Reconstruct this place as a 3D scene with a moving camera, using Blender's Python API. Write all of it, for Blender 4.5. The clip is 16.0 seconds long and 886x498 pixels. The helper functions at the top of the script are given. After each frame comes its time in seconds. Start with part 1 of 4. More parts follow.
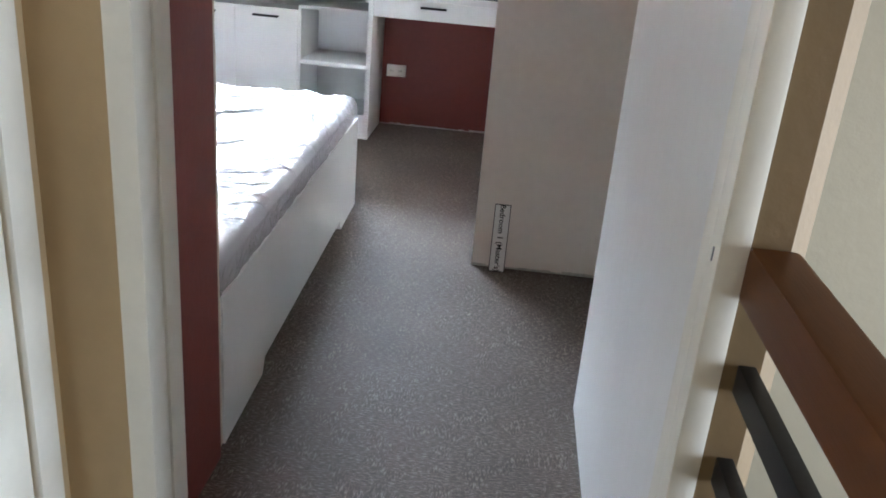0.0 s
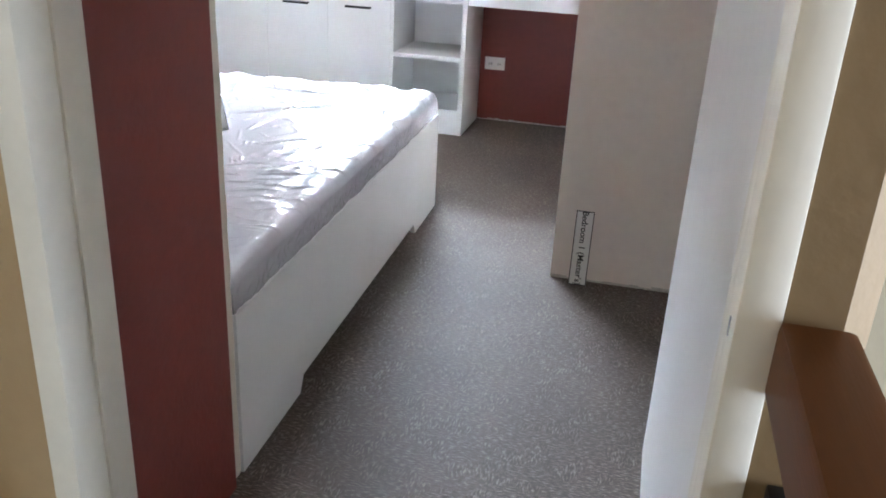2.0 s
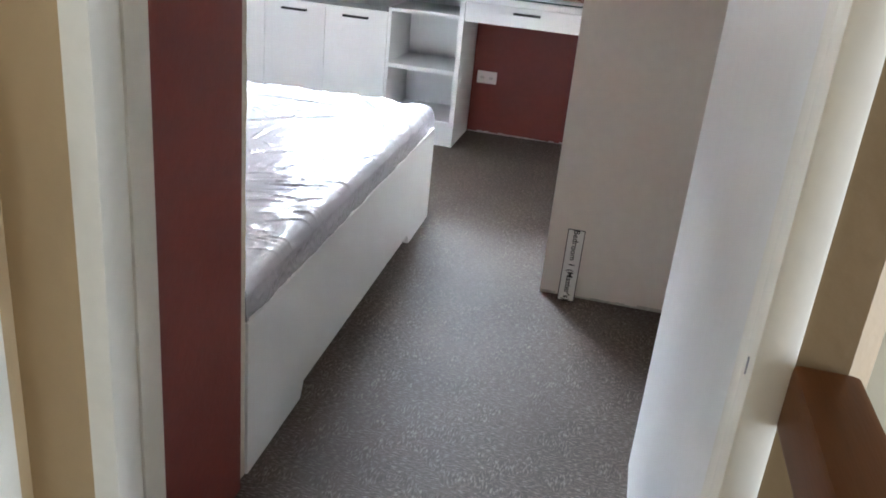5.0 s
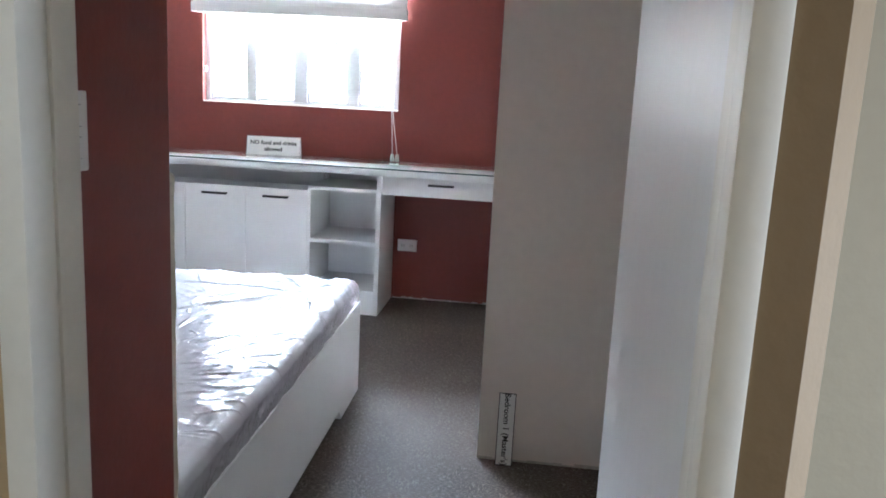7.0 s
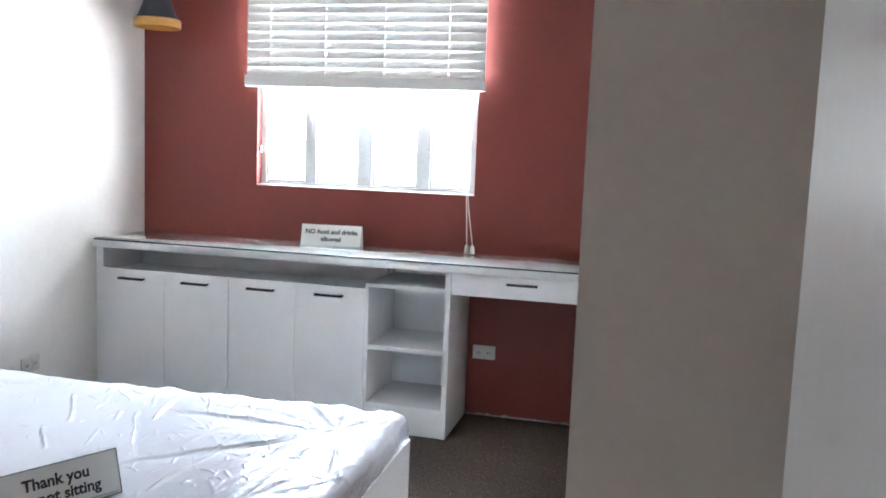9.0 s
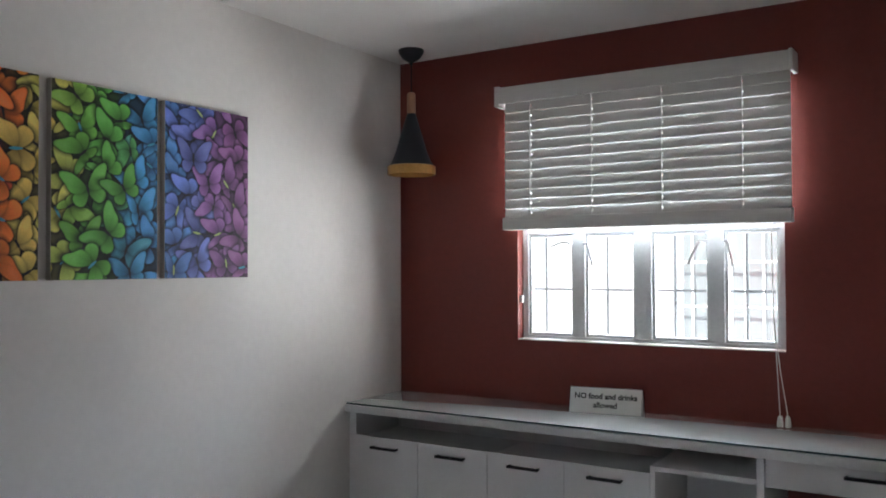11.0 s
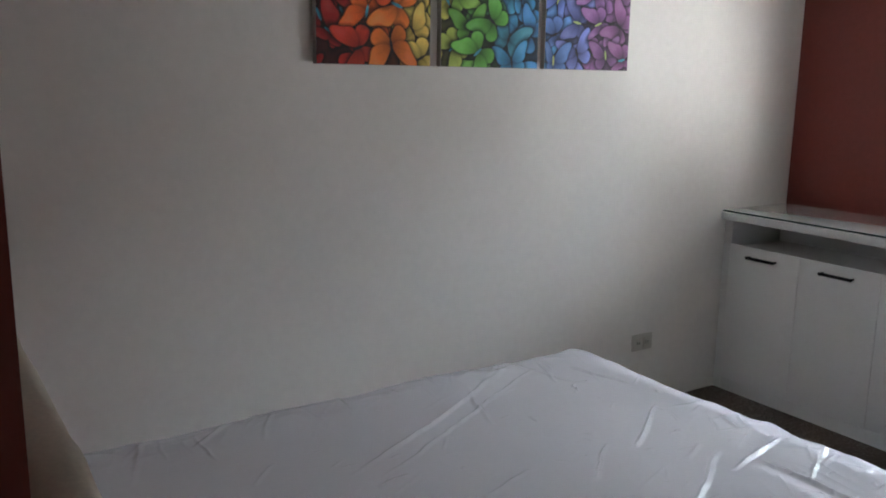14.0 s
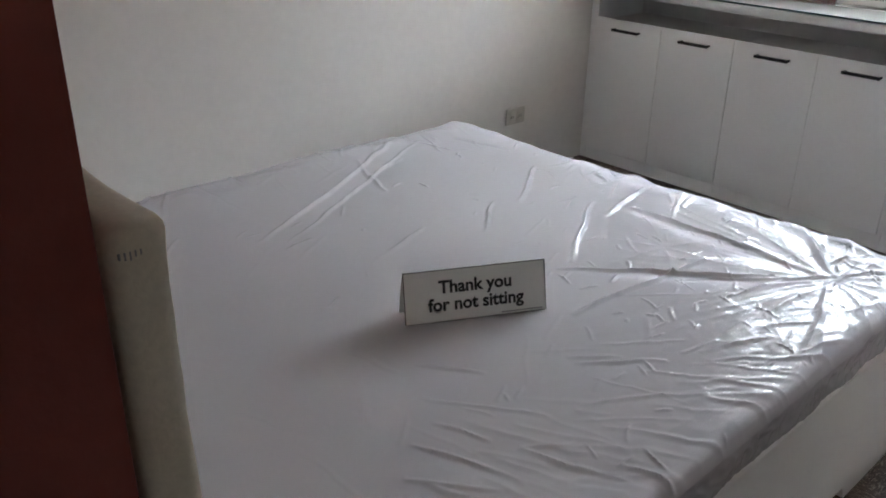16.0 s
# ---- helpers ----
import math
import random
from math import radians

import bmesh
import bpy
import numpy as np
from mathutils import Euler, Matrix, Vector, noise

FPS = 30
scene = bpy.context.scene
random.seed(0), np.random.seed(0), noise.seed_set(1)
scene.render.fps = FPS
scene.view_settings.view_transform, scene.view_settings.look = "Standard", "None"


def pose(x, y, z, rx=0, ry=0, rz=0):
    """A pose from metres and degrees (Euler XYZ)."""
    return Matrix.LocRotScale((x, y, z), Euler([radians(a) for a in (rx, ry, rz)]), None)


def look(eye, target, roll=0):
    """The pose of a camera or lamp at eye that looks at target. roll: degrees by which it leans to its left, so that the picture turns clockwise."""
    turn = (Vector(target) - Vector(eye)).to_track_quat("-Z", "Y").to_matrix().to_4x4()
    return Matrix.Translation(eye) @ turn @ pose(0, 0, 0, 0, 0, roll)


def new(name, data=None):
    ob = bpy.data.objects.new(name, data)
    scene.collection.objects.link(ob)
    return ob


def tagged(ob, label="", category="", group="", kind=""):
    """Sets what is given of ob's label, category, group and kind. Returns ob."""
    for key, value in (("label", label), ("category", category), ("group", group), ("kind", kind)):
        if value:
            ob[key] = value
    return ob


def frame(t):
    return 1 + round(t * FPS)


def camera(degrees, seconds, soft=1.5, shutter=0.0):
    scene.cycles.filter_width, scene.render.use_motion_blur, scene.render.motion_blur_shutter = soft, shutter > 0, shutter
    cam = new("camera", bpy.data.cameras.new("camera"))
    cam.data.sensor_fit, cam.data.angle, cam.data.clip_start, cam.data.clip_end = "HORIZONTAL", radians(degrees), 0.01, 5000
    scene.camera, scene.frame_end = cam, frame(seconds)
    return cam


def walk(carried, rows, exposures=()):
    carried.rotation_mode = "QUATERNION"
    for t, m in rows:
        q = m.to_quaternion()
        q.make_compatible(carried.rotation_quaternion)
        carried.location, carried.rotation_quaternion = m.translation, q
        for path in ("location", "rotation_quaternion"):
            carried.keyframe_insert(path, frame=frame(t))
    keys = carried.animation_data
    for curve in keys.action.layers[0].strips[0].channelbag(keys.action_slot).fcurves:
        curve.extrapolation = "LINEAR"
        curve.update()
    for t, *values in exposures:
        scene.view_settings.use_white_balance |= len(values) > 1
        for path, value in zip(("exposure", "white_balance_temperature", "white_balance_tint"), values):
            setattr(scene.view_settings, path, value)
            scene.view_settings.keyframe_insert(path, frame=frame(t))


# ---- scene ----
cam = camera(55.4, 16.0, soft=1.8)
PATH = [
    (0, (0.245, -0.414, 1.283), (0.131, 1.441, 0.544), 5.0),
    (0.5, (0.302, -0.297, 1.263), (0.183, 1.551, 0.508), 4.7),
    (1, (0.38, -0.184, 1.265), (0.245, 1.665, 0.515), 5.4),
    (1.5, (0.407, -0.149, 1.26), (0.187, 1.685, 0.495), 4.8),
    (2, (0.406, -0.127, 1.252), (-0.002, 1.671, 0.478), 3.0),
    (2.5, (0.41, -0.131, 1.253), (-0.016, 1.664, 0.482), 4.0),
    (3, (0.413, -0.135, 1.259), (-0.045, 1.66, 0.505), 4.5),
    (5.5, (0.329, -0.275, 1.312), (0.027, 1.549, 0.55), 5.5),
    (6, (0.316, -0.343, 1.297), (0.148, 1.51, 0.562), 2.6),
    (6.5, (0.304, -0.346, 1.338), (0.193, 1.586, 0.831), 3.2),
    (7, (0.341, -0.241, 1.369), (0.118, 1.707, 0.974), 2.9),
    (7.5, (0.401, -0.091, 1.379), (0.065, 1.849, 1.026), 3.7),
    (8, (0.39, 0.116, 1.348), (0.001, 2.047, 0.997), 3.4),
    (10.5, (0.168, 1.083, 1.49), (-0.659, 2.904, 1.528), 0.4),
    (11, (0.111, 1.179, 1.517), (-0.96, 2.868, 1.559), -0.2),
    (11.5, (0.142, 1.274, 1.518), (-1.169, 2.784, 1.571), -0.0),
    (12, (0.149, 1.312, 1.516), (-1.334, 2.653, 1.569), 0.1),
    (12.5, (0.121, 1.308, 1.502), (-1.508, 2.468, 1.525), 0.1),
    (13, (0.107, 1.316, 1.463), (-1.551, 2.423, 1.299), 0.3),
    (13.5, (0.084, 1.311, 1.445), (-1.604, 2.349, 1.172), 0.2),
    (14, (0.091, 1.236, 1.427), (-1.572, 2.287, 1.035), 0.8),
    (14.5, (0.108, 1.169, 1.419), (-1.489, 2.273, 0.939), 1.5),
    (15, (0.121, 1.132, 1.403), (-1.345, 2.325, 0.749), 2.1),
    (15.5, (0.127, 1.118, 1.387), (-1.278, 2.32, 0.623), 0.9),
    (16, (0.133, 1.116, 1.381), (-1.214, 2.332, 0.54), 0.9),
]
EXPOSURES = [(0, 3.05, 5950, 11), (1, 3.05, 5850, 12), (2, 3.35, 5950, 12), (3, 3.55, 6050, 11), (5.5, 3.25, 6000, 11), (6.2, 3.35, 5950, 11), (6.6, 3.25, 6000, 11),
             (7, 2.82, 5750, 11), (7.5, 2.85, 5700, 11), (8.2, 3.25, 5750, 10), (9.2, 2.6, 5900, 10), (10.3, 2.15, 6050, 11), (10.5, 1.95, 6100, 11), (11, 0.85, 6200, 12),
             (11.5, 0.08, 6300, 12), (12, 1.45, 6350, 11), (12.5, 1.1, 6350, 11), (13, 1.1, 6300, 10), (14, 1.15, 6300, 11), (15, 0.95, 6350, 11), (16, 1.65, 6500, 12)]
walk(cam, [(t, look(eye, aim, lean)) for t, eye, aim, lean in PATH], EXPOSURES)

# ---- world, sun, light from the openings ----
world = bpy.data.worlds.new("sky")
scene.world = world
world.use_nodes = True
wn = world.node_tree.nodes
sky = wn.new("ShaderNodeTexSky")
sky.sky_type = "NISHITA"
sky.sun_disc = False
sky.sun_elevation = radians(52)
sky.sun_rotation = radians(180)
sky.air_density, sky.dust_density = 1.2, 2.0
wn["Background"].inputs["Strength"].default_value = 0.15
world.node_tree.links.new(sky.outputs["Color"], wn["Background"].inputs["Color"])

sun = new("sun", bpy.data.lights.new("sun", "SUN"))
sun.data.energy, sun.data.angle, sun.data.color = 5.0, radians(0.5), (1.0, 0.95, 0.88)
sun.matrix_world = look((0, -20, 25.6), (0, 0, 0))


def window_light(name, eye, target, width, height, power, colour, spread=180):
    data = bpy.data.lights.new(name, "AREA")
    data.shape, data.size, data.size_y = "RECTANGLE", width, height
    data.energy, data.color, data.spread = power, colour, radians(spread)
    ob = new(name, data)
    ob.matrix_world = look(eye, target)
    return ob


window_light("sky_daylight", (-1.6, 7.9, 2.85), (-1.2, 4.86, 1.45), 5.0, 1.3, 670, (0.80, 0.90, 1.0))
window_light("facade_bounce_daylight", (1.0, 8.2, 0.55), (-0.9, 4.9, 1.45), 3.4, 3.0, 570, (0.95, 0.98, 1.0))
window_light("side_bounce_daylight", (0.72, 5.58, 1.25), (-2.3, 4.5, 1.45), 1.1, 1.7, 145, (1.0, 0.98, 0.95))
window_light("ground_bounce_daylight", (-1.20, 5.55, 0.62), (-1.25, 4.3, 1.75), 1.6, 0.7, 55, (1.0, 0.98, 0.95))
window_light("stair_window_daylight", (3.26, 0.20, 0.75), (0.0, 0.35, 0.7), 0.95, 1.25, 7.8, (0.86, 0.94, 1.0), 110)


# ---- materials ----
def material(name, colour, rough=0.6, metal=0.0, grain=0.0, grain_scale=40.0, blotch=0.0, blotch_scale=2.0, bump=0.0, bump_scale=120.0,
             coat=0.0, spec=0.5, stretch=(1, 1, 1)):
    m = bpy.data.materials.new(name)
    m.use_nodes = True
    n, l = m.node_tree.nodes, m.node_tree.links
    p = n["Principled BSDF"]
    p.inputs["Roughness"].default_value = rough
    p.inputs["Metallic"].default_value = metal
    p.inputs["Specular IOR Level"].default_value = spec
    p.inputs["Coat Weight"].default_value = coat
    p.inputs["Coat Roughness"].default_value = 0.08
    p.inputs["Base Color"].default_value = (*colour, 1)
    if not (grain or blotch or bump):
        return m
    tc, mp = n.new("ShaderNodeTexCoord"), n.new("ShaderNodeMapping")
    mp.inputs["Scale"].default_value = stretch
    l.new(tc.outputs["Object"], mp.inputs["Vector"])
    last = None
    for amount, size in ((grain, grain_scale), (blotch, blotch_scale)):
        if not amount:
            continue
        tex = n.new("ShaderNodeTexNoise")
        tex.inputs["Scale"].default_value = size
        tex.inputs["Detail"].default_value = 4
        l.new(mp.outputs["Vector"], tex.inputs["Vector"])
        ramp = n.new("ShaderNodeMapRange")
        ramp.inputs["From Min"].default_value, ramp.inputs["From Max"].default_value = 0.3, 0.7
        ramp.inputs["To Min"].default_value, ramp.inputs["To Max"].default_value = 1 - amount, 1 + amount
        l.new(tex.outputs["Fac"], ramp.inputs["Value"])
        if last is None:
            last = ramp.outputs["Result"]
        else:
            mul = n.new("ShaderNodeMath")
            mul.operation = "MULTIPLY"
            l.new(last, mul.inputs[0])
            l.new(ramp.outputs["Result"], mul.inputs[1])
            last = mul.outputs["Value"]
    if last is not None:
        mix = n.new("ShaderNodeVectorMath")
        mix.operation = "SCALE"
        mix.inputs[0].default_value = colour
        l.new(last, mix.inputs["Scale"])
        l.new(mix.outputs["Vector"], p.inputs["Base Color"])
    if bump:
        tex = n.new("ShaderNodeTexNoise")
        tex.inputs["Scale"].default_value = bump_scale
        tex.inputs["Detail"].default_value = 3
        l.new(mp.outputs["Vector"], tex.inputs["Vector"])
        b = n.new("ShaderNodeBump")
        b.inputs["Strength"].default_value = bump
        b.inputs["Distance"].default_value = 0.004
        l.new(tex.outputs["Fac"], b.inputs["Height"])
        l.new(b.outputs["Normal"], p.inputs["Normal"])
    return m


def carpet_material():
    """Looped grey-brown carpet: patches of short pale wavy dashes laid along and across a darker ground."""
    m = material("carpet", (0.15, 0.13, 0.115), 0.60, spec=0.12)
    n, l = m.node_tree.nodes, m.node_tree.links
    p = n["Principled BSDF"]
    tc = n.new("ShaderNodeTexCoord")

    def noise_at(scale, detail=0.0, vector=None):
        tex = n.new("ShaderNodeTexNoise")
        tex.inputs["Scale"].default_value, tex.inputs["Detail"].default_value = scale, detail
        l.new(vector or tc.outputs["Object"], tex.inputs["Vector"])
        return tex

    def ranged(value, a, b, c, d):
        node = n.new("ShaderNodeMapRange")
        for slot, v in (("From Min", a), ("From Max", b), ("To Min", c), ("To Max", d)):
            node.inputs[slot].default_value = v
        l.new(value, node.inputs["Value"])
        return node.outputs["Result"]

    # a small sideways wander makes the loops wavy
    wander = n.new("ShaderNodeVectorMath")
    wander.operation = "MULTIPLY_ADD"
    wander.inputs[1].default_value = (0.009, 0.009, 0.0)
    l.new(noise_at(38, 1).outputs["Color"], wander.inputs[0])
    l.new(tc.outputs["Object"], wander.inputs[2])
    facs = []
    for scale, shift in (((62, 250, 1), 0.0), ((250, 66, 1), 7.3)):
        mp = n.new("ShaderNodeMapping")
        mp.inputs["Scale"].default_value, mp.inputs["Location"].default_value = scale, (shift, shift, shift)
        l.new(wander.outputs["Vector"], mp.inputs["Vector"])
        facs.append(noise_at(1.0, 1.5, mp.outputs["Vector"]).outputs["Fac"])
    patch = ranged(noise_at(13, 0.5).outputs["Fac"], 0.50, 0.58, 0.0, 1.0)
    pick = n.new("ShaderNodeMix")
    l.new(patch, pick.inputs["Factor"])
    l.new(facs[0], pick.inputs["A"])
    l.new(facs[1], pick.inputs["B"])
    loops = noise_at(330, 1).outputs["Fac"]
    both = n.new("ShaderNodeMath")
    both.operation = "MULTIPLY_ADD"
    both.inputs[1].default_value = 0.22
    l.new(loops, both.inputs[0])
    l.new(pick.outputs["Result"], both.inputs[2])
    ramp = n.new("ShaderNodeValToRGB")
    ramp.color_ramp.elements[0].position, ramp.color_ramp.elements[0].color = 0.42, (0.066, 0.050, 0.041, 1)
    ramp.color_ramp.elements[1].position, ramp.color_ramp.elements[1].color = 0.80, (0.250, 0.210, 0.174, 1)
    for place, tint in ((0.56, (0.088, 0.069, 0.057, 1)), (0.65, (0.112, 0.090, 0.075, 1)), (0.71, (0.155, 0.128, 0.107, 1))):
        ramp.color_ramp.elements.new(place).color = tint
    l.new(both.outputs["Value"], ramp.inputs["Fac"])
    sc = n.new("ShaderNodeVectorMath")
    sc.operation = "SCALE"
    l.new(ramp.outputs["Color"], sc.inputs[0])
    l.new(ranged(noise_at(2.2, 3).outputs["Fac"], 0.3, 0.7, 0.84, 1.12), sc.inputs["Scale"])
    l.new(sc.outputs["Vector"], p.inputs["Base Color"])
    b = n.new("ShaderNodeBump")
    b.inputs["Strength"].default_value, b.inputs["Distance"].default_value = 0.18, 0.003
    l.new(both.outputs["Value"], b.inputs["Height"])
    l.new(b.outputs["Normal"], p.inputs["Normal"])
    return m


def film_material():
    """Clear packing film: mostly see-through, with a glossy skin and a little haze."""
    m = bpy.data.materials.new("clear_plastic_film")
    m.use_nodes = True
    n, l = m.node_tree.nodes, m.node_tree.links
    n.remove(n["Principled BSDF"])
    out = n["Material Output"]
    clear, gloss, haze = n.new("ShaderNodeBsdfTransparent"), n.new("ShaderNodeBsdfGlossy"), n.new("ShaderNodeBsdfDiffuse")
    clear.inputs["Color"].default_value = (0.985, 0.98, 0.99, 1)
    gloss.inputs["Roughness"].default_value = 0.055
    haze.inputs["Color"].default_value = (0.86, 0.845, 0.865, 1)
    fres = n.new("ShaderNodeFresnel")
    fres.inputs["IOR"].default_value = 1.195
    tc, tex, b = n.new("ShaderNodeTexCoord"), n.new("ShaderNodeTexNoise"), n.new("ShaderNodeBump")
    tex.inputs["Scale"].default_value, tex.inputs["Detail"].default_value, tex.inputs["Distortion"].default_value = 30, 6, 2.0
    b.inputs["Strength"].default_value, b.inputs["Distance"].default_value = 0.33, 0.002
    l.new(tc.outputs["Object"], tex.inputs["Vector"])
    l.new(tex.outputs["Fac"], b.inputs["Height"])
    l.new(b.outputs["Normal"], gloss.inputs["Normal"])
    l.new(b.outputs["Normal"], fres.inputs["Normal"])
    # haze shading is evened out: its normal leans upward, so creases barely show
    geo, even = n.new("ShaderNodeNewGeometry"), n.new("ShaderNodeVectorMath")
    even.operation = "MULTIPLY_ADD"
    even.inputs[1].default_value, even.inputs[2].default_value = (0.3, 0.3, 0.3), (0.0, 0.0, 0.7)
    l.new(geo.outputs["Normal"], even.inputs[0])
    unit = n.new("ShaderNodeVectorMath")
    unit.operation = "NORMALIZE"
    l.new(even.outputs["Vector"], unit.inputs[0])
    l.new(unit.outputs["Vector"], haze.inputs["Normal"])
    a, c = n.new("ShaderNodeMixShader"), n.new("ShaderNodeMixShader")
    a.inputs["Fac"].default_value = 0.42
    l.new(clear.outputs["BSDF"], a.inputs[1])
    l.new(haze.outputs["BSDF"], a.inputs[2])
    l.new(fres.outputs["Fac"], c.inputs["Fac"])
    l.new(a.outputs["Shader"], c.inputs[1])
    l.new(gloss.outputs["BSDF"], c.inputs[2])
    l.new(c.outputs["Shader"], out.inputs["Surface"])
    return m


def glass_material():
    m = bpy.data.materials.new("window_glass")
    m.use_nodes = True
    n, l = m.node_tree.nodes, m.node_tree.links
    n.remove(n["Principled BSDF"])
    clear, gloss, fres, mix = (n.new("ShaderNodeBsdfTransparent"), n.new("ShaderNodeBsdfGlossy"), n.new("ShaderNodeFresnel"), n.new("ShaderNodeMixShader"))
    clear.inputs["Color"].default_value = (0.93, 0.96, 0.95, 1)
    gloss.inputs["Roughness"].default_value = 0.02
    fres.inputs["IOR"].default_value = 1.5
    l.new(fres.outputs["Fac"], mix.inputs["Fac"])
    l.new(clear.outputs["BSDF"], mix.inputs[1])
    l.new(gloss.outputs["BSDF"], mix.inputs[2])
    l.new(mix.outputs["Shader"], n["Material Output"].inputs["Surface"])
    return m


def painted_material():
    """Printed canvas: its ink comes from the mesh's own colours."""
    m = material("printed_canvas", (0.5, 0.5, 0.5), 0.55, bump=0.15, bump_scale=500, spec=0.3)
    n, l = m.node_tree.nodes, m.node_tree.links
    at = n.new("ShaderNodeAttribute")
    at.attribute_name = "ink"
    l.new(at.outputs["Color"], n["Principled BSDF"].inputs["Base Color"])
    return m


WHITE_WALL = material("white_wall_paint", (0.72, 0.69, 0.648), 0.75, grain=0.02, grain_scale=30, blotch=0.035, blotch_scale=1.6, bump=0.09, bump_scale=60)
SATIN = material("white_satin_enamel", (0.74, 0.735, 0.72), 0.30, grain=0.015, grain_scale=30, blotch=0.03, blotch_scale=1.6, bump=0.05, bump_scale=40, stretch=(1, 1, 0.3))
# the walls' white again, warmed and lightened to carry bounced light
PARTITION = material("bounce_lit_white_paint", (0.78, 0.715, 0.66), 0.75, grain=0.02, grain_scale=30, blotch=0.035, blotch_scale=1.6, bump=0.09, bump_scale=60)
RED_WALL = material("maroon_wall_paint", (0.195, 0.038, 0.028), 0.55, grain=0.05, grain_scale=35, blotch=0.07, blotch_scale=1.5, bump=0.2, bump_scale=70)
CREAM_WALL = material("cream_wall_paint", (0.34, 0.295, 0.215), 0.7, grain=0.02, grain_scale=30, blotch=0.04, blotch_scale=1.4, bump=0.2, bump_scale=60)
# one tan paint: darker on the pier, lightened for light on the hall wall
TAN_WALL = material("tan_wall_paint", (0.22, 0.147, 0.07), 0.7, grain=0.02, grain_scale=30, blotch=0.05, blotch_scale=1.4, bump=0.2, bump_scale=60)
HALL_WALL = material("lit_tan_wall_paint", (0.52, 0.385, 0.22), 0.7, grain=0.02, grain_scale=30, blotch=0.05, blotch_scale=1.4, bump=0.2, bump_scale=60)
CEILING = material("ceiling_paint", (0.88, 0.865, 0.83), 0.85, blotch=0.04, blotch_scale=1.2, bump=0.1, bump_scale=50)
TRIM = material("white_trim_enamel", (0.75, 0.72, 0.645), 0.42, grain=0.02, grain_scale=50, blotch=0.03, blotch_scale=3, bump=0.06, bump_scale=90)
LAMINATE = material("white_laminate", (0.80, 0.80, 0.79), 0.32, grain=0.012, grain_scale=80, blotch=0.02, blotch_scale=4, bump=0.03, bump_scale=200)
COUNTER = material("pale_countertop", (0.72, 0.73, 0.72), 0.3, grain=0.03, grain_scale=60, blotch=0.03, blotch_scale=4)
GLASS_TOP = material("counter_glass", (0.66, 0.70, 0.69), 0.05, coat=0.6, grain=0.02, grain_scale=20)
GLASS_EDGE = material("dark_glass_edge", (0.02, 0.045, 0.05), 0.15)
BLACK_METAL = material("black_metal", (0.010, 0.010, 0.011), 0.5, spec=0.25, grain=0.1, grain_scale=60, bump=0.04, bump_scale=150)
BLACK_ENAMEL = material("black_lamp_enamel", (0.010, 0.013, 0.020), 0.45, blotch=0.1, blotch_scale=10)
GOLD = material("brushed_gold", (0.62, 0.36, 0.12), 0.32, metal=0.9, grain=0.08, grain_scale=90)
LAMP_WOOD = material("pale_turned_wood", (0.42, 0.23, 0.14), 0.5, grain=0.12, grain_scale=30, stretch=(6, 6, 1))
RAIL_WOOD = material("varnished_brown_wood", (0.098, 0.034, 0.009), 0.5, spec=0.12, grain=0.08, grain_scale=18, blotch=0.12, blotch_scale=3, bump=0.08, bump_scale=80, stretch=(5, 0.5, 5))
MATTRESS = material("white_mattress_fabric", (0.83, 0.80, 0.83), 0.85, grain=0.02, grain_scale=90, blotch=0.03, blotch_scale=5, bump=0.2, bump_scale=70)
UPHOLSTERY = material("cream_upholstery", (0.68, 0.62, 0.53), 0.8, grain=0.05, grain_scale=180, blotch=0.04, blotch_scale=6, bump=0.12, bump_scale=300)
PLASTIC = material("white_plastic", (0.78, 0.77, 0.74), 0.35, blotch=0.02, blotch_scale=20)
OLD_PLASTIC = material("yellowed_plastic", (0.49, 0.465, 0.41), 0.45, blotch=0.04, blotch_scale=20)
DARK_SLOT = material("dark_slot", (0.03, 0.03, 0.03), 0.6)
PAPER = material("white_card", (0.80, 0.80, 0.78), 0.55, blotch=0.02, blotch_scale=15, grain=0.01, grain_scale=200)
INK = material("black_ink", (0.02, 0.02, 0.022), 0.6)
GREY_INK = material("grey_ink", (0.25, 0.25, 0.27), 0.6)
ALU = material("white_window_steel", (0.60, 0.61, 0.62), 0.4, grain=0.04, grain_scale=60, blotch=0.04, blotch_scale=8)
GRILLE = material("grille_steel", (0.11, 0.11, 0.115), 0.5, grain=0.08, grain_scale=60)
SLAT = material("white_blind_slat", (0.72, 0.71, 0.68), 0.5, grain=0.04, grain_scale=25, blotch=0.03, blotch_scale=5, stretch=(0.4, 6, 6))
CORD = material("white_cord", (0.8, 0.79, 0.76), 0.8)
STAIN = material("bare_plaster_edge", (0.50, 0.47, 0.43), 0.9, grain=0.2, grain_scale=60)
FACADE = material("neighbour_white_render", (0.78, 0.77, 0.74), 0.85, grain=0.04, grain_scale=8, blotch=0.06, blotch_scale=0.6, bump=0.3, bump_scale=30)
FACADE_GLASS = material("neighbour_window_glass", (0.26, 0.29, 0.30), 0.15)
GROUND = material("outdoor_concrete", (0.32, 0.31, 0.29), 0.9, grain=0.1, grain_scale=4, blotch=0.15, blotch_scale=0.4)
CANVAS_EDGE = material("canvas_edge", (0.40, 0.37, 0.34), 0.8, grain=0.05, grain_scale=200)
CARPET, FILM, GLASS, PRINT = carpet_material(), film_material(), glass_material(), painted_material()


